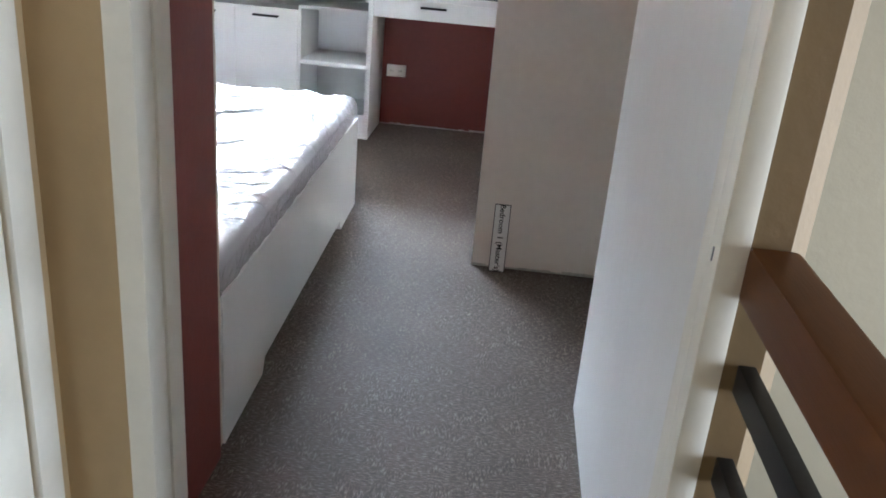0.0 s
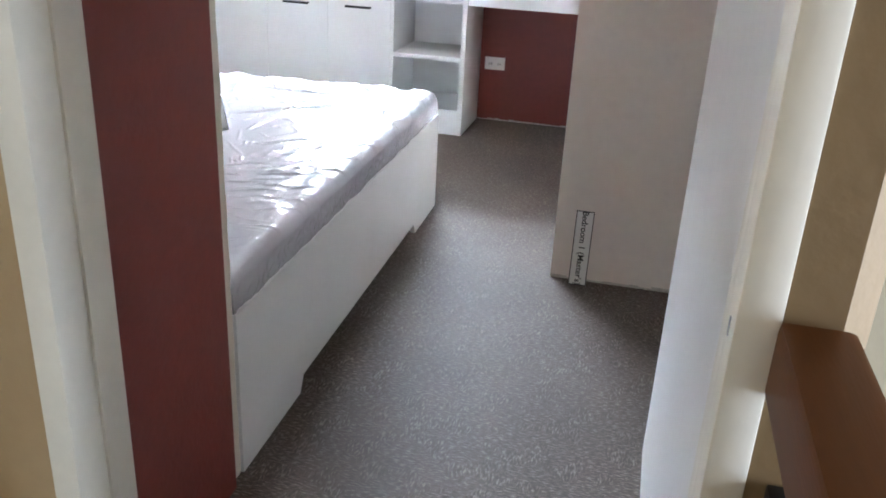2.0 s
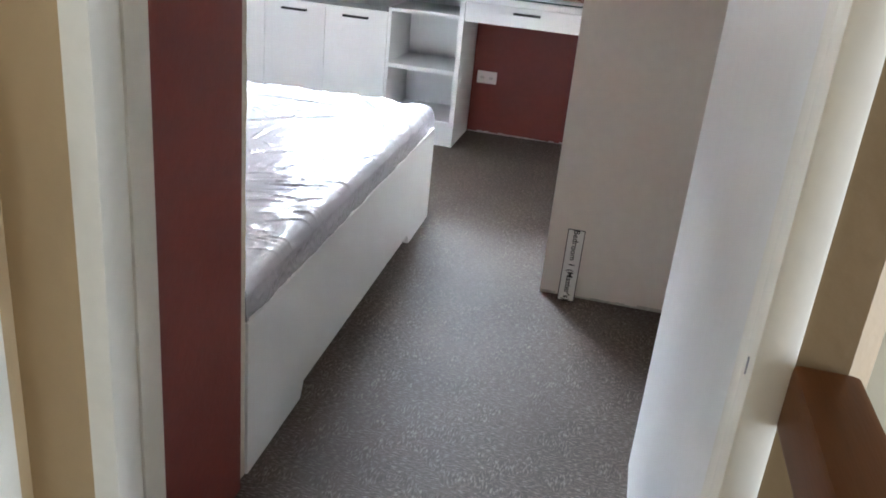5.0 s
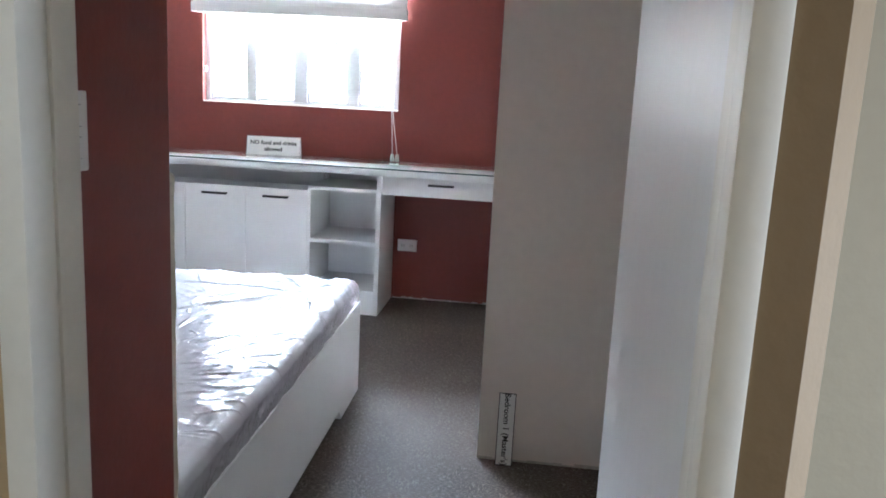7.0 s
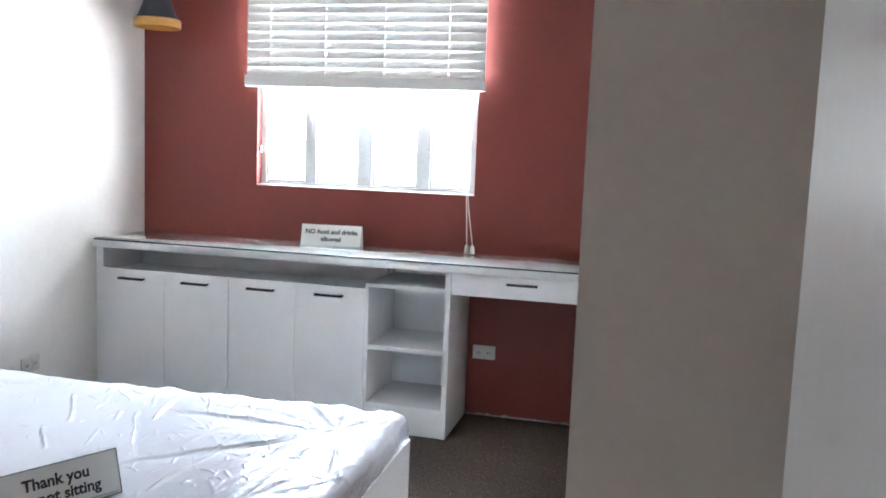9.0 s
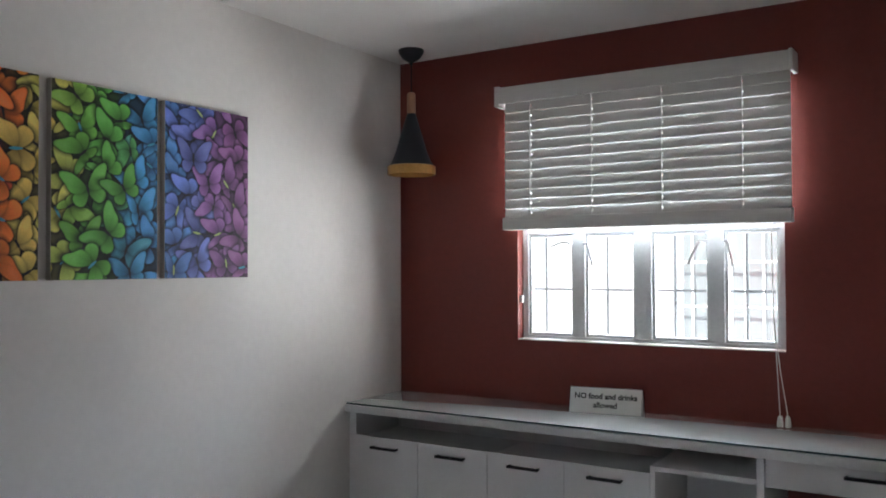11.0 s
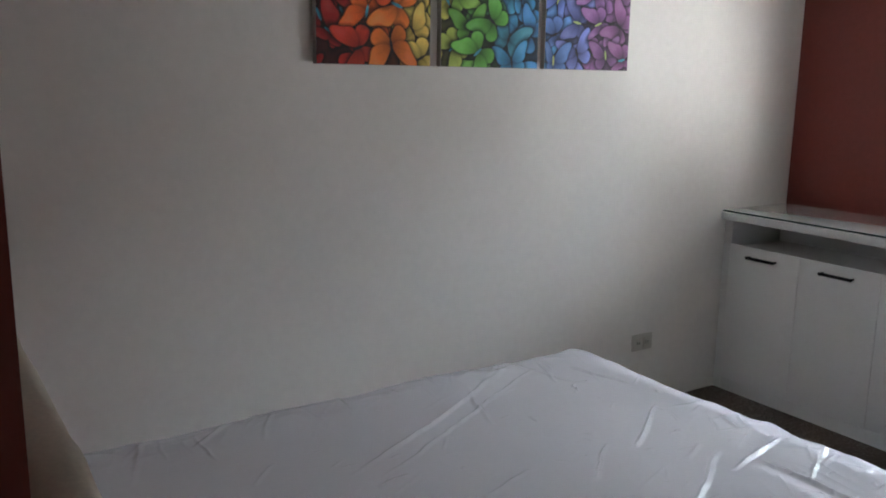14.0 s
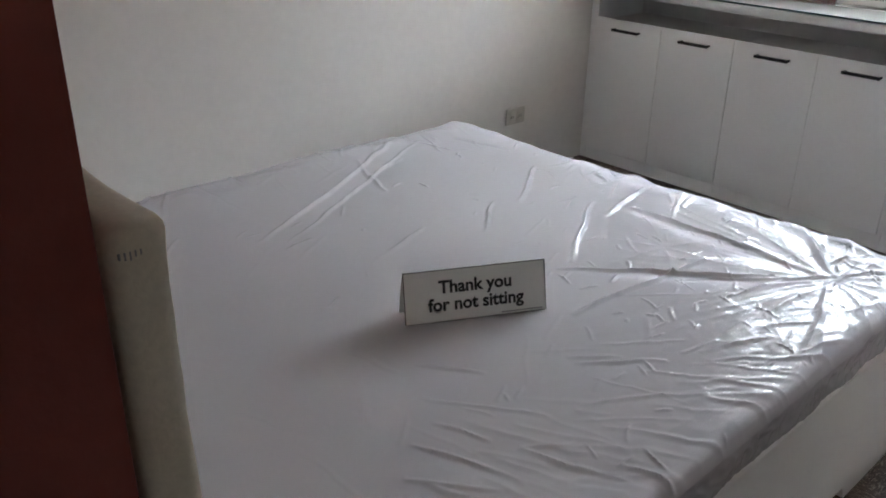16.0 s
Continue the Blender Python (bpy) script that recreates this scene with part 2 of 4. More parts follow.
# ---- building helpers ----
def box(bm, x0, x1, y0, y1, z0, z1, bevel=0.0, m=None):
    r = bmesh.ops.create_cube(bm, size=1.0)
    vs = r["verts"]
    for v in vs:
        v.co = Vector((x0 + (v.co.x + 0.5) * (x1 - x0), y0 + (v.co.y + 0.5) * (y1 - y0), z0 + (v.co.z + 0.5) * (z1 - z0)))
        if m is not None:
            v.co = m @ v.co
    if bevel:
        es = list({e for v in vs for e in v.link_edges})
        bmesh.ops.bevel(bm, geom=es, offset=bevel, segments=2, profile=0.6, affect="EDGES")
    return bm


def boxes(*rows, bevel=0.0):
    bm = bmesh.new()
    for row in rows:
        box(bm, *row, bevel=bevel)
    return bm


def lathe(profile, segments=40, m=None):
    """A turned body from (radius, height) pairs."""
    bm = bmesh.new()
    rings = []
    for r, z in profile:
        rings.append([bm.verts.new((r * math.cos(2 * math.pi * i / segments), r * math.sin(2 * math.pi * i / segments), z)) for i in range(segments)])
    for a, b in zip(rings, rings[1:]):
        for i in range(segments):
            bm.faces.new((a[i], a[(i + 1) % segments], b[(i + 1) % segments], b[i]))
    bm.faces.new(rings[0])
    bm.faces.new(rings[-1])
    bmesh.ops.recalc_face_normals(bm, faces=bm.faces)
    if m is not None:
        bm.transform(m)
    return bm


def tube(points, radius, segments=8):
    """A round rod along a line of points."""
    bm = bmesh.new()
    pts = [Vector(p) for p in points]
    rings = []
    for i, p in enumerate(pts):
        d = (pts[min(i + 1, len(pts) - 1)] - pts[max(i - 1, 0)]).normalized()
        s = d.cross(Vector((0.31, 0.17, 0.93))).normalized()
        u = s.cross(d)
        rings.append([bm.verts.new(p + radius * (s * math.cos(2 * math.pi * k / segments) + u * math.sin(2 * math.pi * k / segments))) for k in range(segments)])
    for a, b in zip(rings, rings[1:]):
        for k in range(segments):
            bm.faces.new((a[k], a[(k + 1) % segments], b[(k + 1) % segments], b[k]))
    bm.faces.new(rings[0])
    bm.faces.new(rings[-1])
    bmesh.ops.recalc_face_normals(bm, faces=bm.faces)
    return bm


def smooth_by_angle(me, degrees=35):
    me.polygons.foreach_set("use_smooth", [True] * len(me.polygons))
    me.set_sharp_from_angle(angle=radians(degrees))


def mesh_object(name, bm, mat):
    me = bpy.data.meshes.new(name)
    bm.to_mesh(me)
    bm.free()
    me.materials.append(mat)
    smooth_by_angle(me)
    return new(name, me)


def thing(name, label, category, base=None, group="", kind=""):
    ob = new(name)
    ob.empty_display_size = 0.05
    ob.matrix_basis = base if base is not None else Matrix.Identity(4)
    return tagged(ob, label, category, group, kind)


def part(name, bm, mat, parent, label="", world_space=True):
    """One mesh under a thing or a part. In world space the mesh is given where it stands; else in its thing's own axes."""
    ob = mesh_object(name, bm, mat)
    ob.parent = parent
    root = parent
    while root.parent:
        root = root.parent
    if world_space and parent is root:
        ob.matrix_parent_inverse = root.matrix_basis.inverted()
    return tagged(ob, label)


def structure(name, bm, mat, label):
    return tagged(mesh_object(name, bm, mat), label, name.split("_")[0], kind="structure")


def lettering(name, body, size, m, mat, parent, align="CENTER", bold=0.0):
    cu = bpy.data.curves.new(name, "FONT")
    cu.body, cu.size, cu.align_x, cu.align_y, cu.offset = body, size, align, "CENTER", bold
    cu.resolution_u, cu.space_line = 4, 1.0
    tmp = bpy.data.objects.new(name, cu)
    scene.collection.objects.link(tmp)
    bpy.context.view_layer.update()
    me = bpy.data.meshes.new_from_object(tmp.evaluated_get(bpy.context.evaluated_depsgraph_get()))
    bpy.data.objects.remove(tmp)
    me.name = name
    me.transform(m)
    me.materials.clear()
    me.materials.append(mat)
    ob = new(name, me)
    ob.parent = parent
    return ob


# ---- the plan ----
CEIL = 2.60
WEST, NORTH = -2.49, 4.86
WIN_X0, WIN_X1, WIN_Z0, WIN_Z1 = -1.79, -0.559, 1.16, 2.30

structure("floor", boxes((-2.62, 0.602, 1.15, 5.0, -0.12, 0.0), (-0.48, 0.602, -1.8, 1.15, -0.12, 0.0), (0.602, 1.15, 1.6, 5.0, -0.12, 0.0)), CARPET,
          "grey-brown looped carpet with pale flecks, wall to wall")
tagged(mesh_object("ceiling", boxes((-2.62, 1.15, 1.60, 5.0, CEIL, CEIL + 0.12), (-2.62, 3.35, 1.15, 1.60, CEIL, CEIL + 0.12), (-0.48, 3.35, -1.9, 1.15, CEIL, CEIL + 0.12)), CEILING), "flat white painted ceiling over bedroom and hall", "ceiling", kind="structure")
structure("wall_west", boxes((-2.62, WEST, 1.15, 5.0, 0, CEIL)), WHITE_WALL, "white painted bedroom wall behind the pictures")
structure("wall_north", boxes((WEST, WIN_X0, NORTH, 5.0, 0, CEIL), (WIN_X1, 1.15, NORTH, 5.0, 0, CEIL),
                              (WIN_X0, WIN_X1, NORTH, 5.0, 0, WIN_Z0), (WIN_X0, WIN_X1, NORTH, 5.0, WIN_Z1, CEIL)), RED_WALL,
          "maroon painted bedroom wall around the window")
structure("wall_south", boxes((WEST, -0.358, 1.15, 1.272, 0, CEIL), (-0.48, -0.358, 0.745, 1.15, 0, CEIL)), RED_WALL,
          "maroon painted wall that turns the corner behind the headboard")
structure("wall_partition", boxes((0.172, 1.15, 2.675, NORTH, 0, CEIL)), PARTITION, "white partition wall at the desk's end, bounced light tinted into its paint")
structure("wall_entry", boxes((0.527, 0.590, 0.57, 1.700, 0, CEIL)), SATIN, "satin white wall beside the bedroom entrance")
structure("wall_recess_south", boxes((0.590, 1.15, 1.60, 1.700, 0, CEIL)), WHITE_WALL, "plain white wall of the recess beside the entrance")
structure("wall_recess_east", boxes((1.05, 1.15, 1.700, 2.675, 0, CEIL)), WHITE_WALL, "plain white wall that closes the recess")
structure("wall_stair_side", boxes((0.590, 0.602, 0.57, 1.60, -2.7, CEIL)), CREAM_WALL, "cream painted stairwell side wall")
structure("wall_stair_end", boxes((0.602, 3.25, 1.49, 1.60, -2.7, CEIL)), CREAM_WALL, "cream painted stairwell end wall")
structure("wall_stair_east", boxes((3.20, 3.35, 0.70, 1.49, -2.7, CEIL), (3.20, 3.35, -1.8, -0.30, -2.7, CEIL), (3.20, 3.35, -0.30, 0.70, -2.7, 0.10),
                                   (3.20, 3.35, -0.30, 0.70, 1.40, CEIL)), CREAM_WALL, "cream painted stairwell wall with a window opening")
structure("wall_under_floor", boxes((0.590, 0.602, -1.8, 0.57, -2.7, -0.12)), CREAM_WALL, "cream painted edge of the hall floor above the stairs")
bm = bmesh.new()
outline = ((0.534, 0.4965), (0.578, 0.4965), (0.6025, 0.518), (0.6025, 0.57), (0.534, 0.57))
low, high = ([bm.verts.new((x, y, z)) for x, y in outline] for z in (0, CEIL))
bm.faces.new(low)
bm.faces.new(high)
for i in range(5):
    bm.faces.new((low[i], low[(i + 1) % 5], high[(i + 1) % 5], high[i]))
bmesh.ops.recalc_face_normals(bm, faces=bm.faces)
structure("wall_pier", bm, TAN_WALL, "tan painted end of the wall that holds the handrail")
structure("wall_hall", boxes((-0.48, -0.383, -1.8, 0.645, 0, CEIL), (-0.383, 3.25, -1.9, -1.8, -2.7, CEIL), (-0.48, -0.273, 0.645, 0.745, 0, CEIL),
                             (-0.273, 0.534, 0.645, 0.745, 2.12, CEIL)), HALL_WALL, "tan painted hall walls around the bedroom doorway, paint lightened to look lit")
structure("stairwell_floor", boxes((0.602, 3.20, -1.8, 1.49, -2.8, -2.7)), CREAM_WALL, "plain landing far below the stair railing")

# the bare plaster line along the partition's foot
bm = bmesh.new()
x = 0.176
while x < 1.04:
    w = random.uniform(0.02, 0.06)
    box(bm, x, x + w, 2.6725, 2.676, 0.0, random.uniform(0.003, 0.013))
    x += w
structure("trim_partition_foot", bm, STAIN, "ragged unpainted plaster edge along the partition's foot")

bm = bmesh.new()
x = -0.552
while x < 0.15:
    w = random.uniform(0.015, 0.05)
    box(bm, x, x + w, NORTH - 0.0035, NORTH + 0.001, 0.0, random.uniform(0.003, 0.014))
    x += w
structure("trim_desk_foot", bm, STAIN, "ragged pale plaster edge along the maroon wall's foot")


def door_frame():
    ob = thing("door_frame", "white painted frame of the bedroom doorway, without a door", "door frame", pose(0.15, 0.61, 0), kind="structure")
    part("jamb", boxes((-0.273, -0.234, 0.632, 0.743, 0, 2.12), bevel=0.003), TRIM, ob)
    part("door_stop", boxes((-0.234, -0.2285, 0.690, 0.743, 0, 2.085), bevel=0.0015), TRIM, ob)
    part("jamb", boxes((0.4995, 0.534, 0.494, 0.538, 0, 2.12), bevel=0.003), TRIM, ob)
    part("jamb", boxes((0.511, 0.534, 0.538, 0.548, 0, 2.12)), TRIM, ob)
    part("door_stop", boxes((0.504, 0.5265, 0.548, 0.600, 0, 2.085), bevel=0.004), TRIM, ob)
    part("strike_plate", boxes((0.4982, 0.500, 0.515, 0.5175, 0.935, 0.952)), GREY_INK, ob, "small dark latch slot")
    part("head", boxes((-0.234, 0.4995, 0.632, 0.743, 2.085, 2.12), bevel=0.003), TRIM, ob)
    return ob


def hall_door():
    ob = thing("door_1", "closed white panelled door in the hall wall", "door", pose(-0.38, 0.2, 0), kind="structure")
    part("leaf", boxes((-0.390, -0.378, -0.28, 0.544, 0.01, 2.04), bevel=0.002), TRIM, ob)
    part("casing", boxes((-0.384, -0.368, 0.549, 0.607, 0, 2.10), bevel=0.004), TRIM, ob)
    part("casing", boxes((-0.384, -0.368, -0.343, -0.285, 0, 2.10), bevel=0.004), TRIM, ob)
    part("casing", boxes((-0.384, -0.368, -0.285, 0.549, 2.045, 2.10), bevel=0.004), TRIM, ob)
    return ob


door_frame()
hall_door()


def stair_railing():
    ob = thing("stair_railing", "varnished brown handrail over black horizontal metal bars, fixed to the pier", "railing", pose(0.567, 0.5, 0))
    bm = boxes((0.531, 0.588, -1.8, 0.496, 0.898, 0.965), bevel=0.007)
    part("handrail", bm, RAIL_WOOD, ob, "varnished brown wooden handrail")
    for i in range(6):
        z = 0.815 - 0.13 * i
        part("bar", boxes((0.550, 0.571, -1.8, 0.496, z - 0.038, z), bevel=0.002), BLACK_METAL, ob, "black metal bar")
    return ob


stair_railing()


# ---- window, grille, blind ----
def bedroom_window():
    ob = thing("window_1", "white steel casement window with four lights and lever handles", "window", pose(-1.17, 4.93, WIN_Z0), kind="structure")
    y0, y1 = 4.915, 4.955
    part("window_frame", boxes((WIN_X0, WIN_X0 + 0.03, y0, y1, WIN_Z0, WIN_Z1), (WIN_X1 - 0.03, WIN_X1, y0, y1, WIN_Z0, WIN_Z1),
                               (WIN_X0 + 0.03, WIN_X1 - 0.03, y0, y1, WIN_Z0, WIN_Z0 + 0.022), (WIN_X0 + 0.03, WIN_X1 - 0.03, y0, y1, WIN_Z1 - 0.03, WIN_Z1),
                               (WIN_X0 + 0.03, WIN_X1 - 0.03, y0, y1, 1.672, 1.69), bevel=0.002), ALU, ob)
    for x0, x1 in ((-1.52, -1.462), (-1.215, -1.139), (-0.881, -0.816)):
        part("mullion", boxes((x0, x1, y0 - 0.004, y1, WIN_Z0 + 0.022, 1.672), (x0, x1, y0 - 0.004, y1, 1.69, WIN_Z1 - 0.03), bevel=0.003), ALU, ob)
    for x0, x1 in ((-1.76, -1.52), (-1.462, -1.215), (-1.139, -0.881), (-0.816, -0.589)):
        sash = part("sash", boxes((x0, x0 + 0.014, 4.925, 4.95, 1.182, 1.672), (x1 - 0.014, x1, 4.925, 4.95, 1.182, 1.672),
                                  (x0 + 0.014, x1 - 0.014, 4.925, 4.95, 1.182, 1.196), (x0 + 0.014, x1 - 0.014, 4.925, 4.95, 1.658, 1.672), bevel=0.002), ALU, ob)
        pane = part("pane", boxes((x0 + 0.014, x1 - 0.014, 4.936, 4.940, 1.196, 1.658)), GLASS, sash)
        pane.visible_shadow = False
        top = part("pane", boxes((x0, x1, 4.936, 4.940, 1.69, WIN_Z1 - 0.03)), GLASS, ob)
        top.visible_shadow = False
    for x, dx, dz in ((-1.528, -0.10, -0.012), (-1.452, 0.045, -0.105), (-0.893, -0.07, -0.10), (-0.806, 0.035, -0.11)):
        z = 1.625
        pts = [(x, 4.91, z), (x, 4.885, z), (x + dx * 0.35, 4.878, z + 0.012 + dz * 0.1), (x + dx * 0.7, 4.876, z + dz * 0.55), (x + dx, 4.876, z + dz)]
        part("handle", tube(pts, 0.0065), ALU, ob, "curved steel lever handle")
    part("latch", boxes((WIN_X0 + 0.002, WIN_X0 + 0.014, 4.88, 4.90, 1.34, 1.375), bevel=0.002), ALU, ob)
    sill = boxes((WIN_X0 + 0.001, WIN_X1 - 0.001, 4.8585, 4.915, WIN_Z0 + 0.0005, WIN_Z0 + 0.007), bevel=0.002)
    part("window_sill", sill, TRIM, ob)
    return ob


def window_grille():
    ob = thing("window_grille", "thin steel security grille fixed outside the window", "grille", pose(-1.17, 4.975, WIN_Z0))
    for x in (-1.69, -1.372, -1.05, -0.735):
        part("bar", boxes((x - 0.0065, x + 0.0065, 4.972, 4.976, WIN_Z0, WIN_Z1)), GRILLE, ob)
    for z in (1.405, 1.72, 2.03):
        part("bar", boxes((WIN_X0, WIN_X1, 4.977, 4.981, z - 0.006, z + 0.006)), GRILLE, ob)
    return ob


CORDS = (-0.51, -0.20, 0.125, 0.465)


def venetian_blind():
    ob = thing("venetian_blind", "white wooden venetian blind, half raised over the window", "blind", pose(-1.17, 4.78, 1.69))
    valance = part("valance", boxes((-1.826, -0.517, 4.742, 4.760, 2.300, 2.378), bevel=0.003), SLAT, ob)
    part("end_cap", boxes((-1.852, -1.826, 4.740, 4.858, 2.286, 2.384), bevel=0.003), SLAT, ob)
    part("end_cap", boxes((-0.517, -0.500, 4.740, 4.858, 2.300, 2.384), bevel=0.003), SLAT, ob)
    part("head_rail", boxes((-1.82, -0.52, 4.770, 4.84, 2.322, 2.37), bevel=0.003), SLAT, ob)
    count, top, bottom = 12, 2.288, 1.776
    for i in range(count):
        z = top - (top - bottom) * i / (count - 1)
        tilt = 78 + random.uniform(-1.2, 1.2)
        m = Matrix.Translation((-1.17, 4.797, z)) @ pose(0, 0, 0, tilt, 0, random.uniform(-0.12, 0.12))
        bm = bmesh.new()
        n, w, t = 6, 0.0545, 0.0028
        across = [-0.652] + [xc + d for xc in CORDS for d in (-0.0026, 0.0026)] + [0.652]
        lo, hi = [], []
        for k in range(n + 1):
            y = -w / 2 + w * k / n
            c = 0.0014 * (1 - (2 * k / n - 1) ** 2)
            lo.append([bm.verts.new(m @ Vector((sx, y, c))) for sx in across])
            hi.append([bm.verts.new(m @ Vector((sx, y, c + t))) for sx in across])
        last = len(across) - 1
        for k in range(n):
            for q in range(last):
                if q % 2 == 1 and k == 2:
                    for a, b in ((q, q), (q + 1, q + 1)):
                        bm.faces.new((lo[k][a], lo[k + 1][a], hi[k + 1][a], hi[k][a]))
                    for e in (k, k + 1):
                        bm.faces.new((lo[e][q], lo[e][q + 1], hi[e][q + 1], hi[e][q]))
                    continue
                bm.faces.new((lo[k][q], lo[k][q + 1], lo[k + 1][q + 1], lo[k + 1][q]))
                bm.faces.new((hi[k][q], hi[k + 1][q], hi[k + 1][q + 1], hi[k][q + 1]))
            for e in (0, last):
                bm.faces.new((lo[k][e], lo[k + 1][e], hi[k + 1][e], hi[k][e]))
        for k in (0, n):
            for q in range(last):
                bm.faces.new((lo[k][q], hi[k][q], hi[k][q + 1], lo[k][q + 1]))
        bmesh.ops.recalc_face_normals(bm, faces=bm.faces)
        part("slat", bm, SLAT, ob)
    part("bottom_rail", boxes((-1.826, -0.515, 4.768, 4.826, 1.692, 1.752), bevel=0.006), SLAT, ob)
    for x in (-1.17 + c for c in CORDS):
        part("ladder_cord", tube([(x, 4.773, 2.32), (x, 4.773, 1.75)], 0.0018, 5), CORD, ob)
        part("ladder_cord", tube([(x, 4.822, 2.32), (x, 4.822, 1.75)], 0.0018, 5), CORD, ob)
    for x, z in ((-0.575, 0.0), (-0.545, 0.006)):
        pts = [(-0.598, 4.80, 1.75), (-0.597, 4.79, 1.60), (-0.590, 4.78, 1.30), (-0.582 + (x + 0.575) * 0.4, 4.80, 1.08), (x, 4.805, 0.908)]
        cord = part("pull_cord", tube(pts, 0.0022, 6), CORD, ob)
        part("tassel", lathe([(0.004, 0.046), (0.009, 0.040), (0.0125, 0.018), (0.013, 0.0), (0.004, -0.001)], 16, Matrix.Translation((x, 4.805, 0.8645))), PLASTIC, cord)
    return ob


bedroom_window()
window_grille()
venetian_blind()

# ---- counter, cabinets, desk ----
FRONT = 4.41


def bar_handle(x0, x1, z, parent):
    y = FRONT - 0.024
    pts = [(x0 + 0.006, FRONT, z), (x0 + 0.006, y + 0.004, z), (x0 + 0.010, y, z), (x1 - 0.010, y, z), (x1 - 0.006, y + 0.004, z), (x1 - 0.006, FRONT, z)]
    bm = tube(pts, 0.0052, 8)
    box(bm, x0, x1, y - 0.005, y + 0.005, z - 0.006, z + 0.006, bevel=0.002)
    return part("handle", bm, BLACK_METAL, parent, "black metal bar handle")


def cabinet_unit(x0, x1, doors, group):
    """A low two-door white cabinet with a recessed rail under the counter."""
    ob = thing("base_cabinet", "white laminate base cabinet with two doors below a recessed rail", "cabinet", pose((x0 + x1) / 2, FRONT, 0), group)
    part("body", boxes((x0, x0 + 0.018, FRONT + 0.018, NORTH - 0.004, 0.06, 0.672), (x1 - 0.018, x1, FRONT + 0.018, NORTH - 0.004, 0.06, 0.672),
                       (x0 + 0.018, x1 - 0.018, FRONT + 0.018, NORTH - 0.004, 0.06, 0.078), (x0 + 0.018, x1 - 0.018, NORTH - 0.010, NORTH - 0.004, 0.078, 0.672)), LAMINATE, ob)
    part("top_board", boxes((x0, x1, FRONT + 0.018, NORTH - 0.004, 0.672, 0.690), bevel=0.001), LAMINATE, ob)
    part("recessed_rail", boxes((x0, x1, FRONT + 0.360, FRONT + 0.376, 0.690, 0.8165)), LAMINATE, ob)
    part("kick_board", boxes((x0, x1, FRONT + 0.012, FRONT + 0.028, 0.0, 0.06)), LAMINATE, ob)
    w = (x1 - x0) / doors
    for i in range(doors):
        a, b = x0 + i * w + 0.0006, x0 + (i + 1) * w - 0.0006
        door = part("door", boxes((a, b, FRONT, FRONT + 0.017, 0.064, 0.708), bevel=0.0012), LAMINATE, ob)
        bar_handle((a + b) / 2 - 0.073, (a + b) / 2 + 0.073, 0.662, door)
    return ob


cabinet_unit(-2.445, -1.715, 2, "cabinets under the counter")
cabinet_unit(-1.714, -0.985, 2, "cabinets under the counter")
filler = thing("filler_panel", "narrow white filler panel between cabinet and wall", "panel", pose(-2.467, FRONT, 0))
part("panel", boxes((-2.4885, -2.447, FRONT + 0.012, NORTH - 0.004, 0.0, 0.817), bevel=0.001), LAMINATE, filler)


def open_shelf():
    ob = thing("open_shelf_unit", "white open shelf unit with two empty compartments", "shelf", pose(-0.77, FRONT, 0))
    x0, x1, b = -0.984, -0.558, NORTH - 0.004
    part("side_panel", boxes((x0, x0 + 0.018, FRONT + 0.002, b, 0.0, 0.717), bevel=0.001), LAMINATE, ob)
    part("divider", boxes((x0, x0 + 0.012, FRONT + 0.377, b, 0.735, 0.8165)), LAMINATE, ob)
    part("side_panel", boxes((x1 - 0.026, x1, FRONT - 0.002, b, 0.0, 0.817), bevel=0.001), LAMINATE, ob)
    part("back_panel", boxes((x0 + 0.018, x1 - 0.026, b - 0.012, b, 0.0, 0.817)), LAMINATE, ob)
    for z0, z1 in ((0.120, 0.142), (0.410, 0.432), (0.717, 0.735)):
        part("shelf", boxes((x0 + 0.018 if z0 < 0.7 else x0, x1 - 0.026, FRONT + 0.002, b - 0.012, z0, z1), bevel=0.001), LAMINATE, ob)
    part("kick_board", boxes((x0 + 0.018, x1 - 0.026, FRONT + 0.004, FRONT + 0.02, 0.0, 0.120)), LAMINATE, ob)
    return ob


def desk_drawer():
    ob = thing("desk_drawer_unit", "white desk drawer hung under the counter over an open knee space", "drawer", pose(-0.2, FRONT, 0.7))
    part("body", boxes((-0.556, 0.168, FRONT + 0.018, NORTH - 0.05, 0.722, 0.817)), LAMINATE, ob)
    front = part("drawer_front", boxes((-0.553, 0.168, FRONT, FRONT + 0.017, 0.712, 0.814), bevel=0.0012), LAMINATE, ob)
    bar_handle(-0.29, -0.145, 0.783, front)
    return ob


def countertop():
    ob = thing("countertop", "pale countertop with rounded front edge under a sheet of glass", "countertop", pose(-1.16, 4.6, 0.82))
    part("slab", boxes((-2.4885, 0.170, 4.386, 4.8565, 0.8175, 0.853), bevel=0.006), COUNTER, ob)
    glass = part("glass_sheet", boxes((-2.484, 0.168, 4.394, 4.856, 0.8535, 0.8625), bevel=0.001), GLASS_TOP, ob, "clear glass sheet with a dark edge")
    part("edge", boxes((-2.484, 0.168, 4.3922, 4.3938, 0.8540, 0.8615)), GLASS_EDGE, glass)
    return ob


open_shelf()
desk_drawer()
countertop()


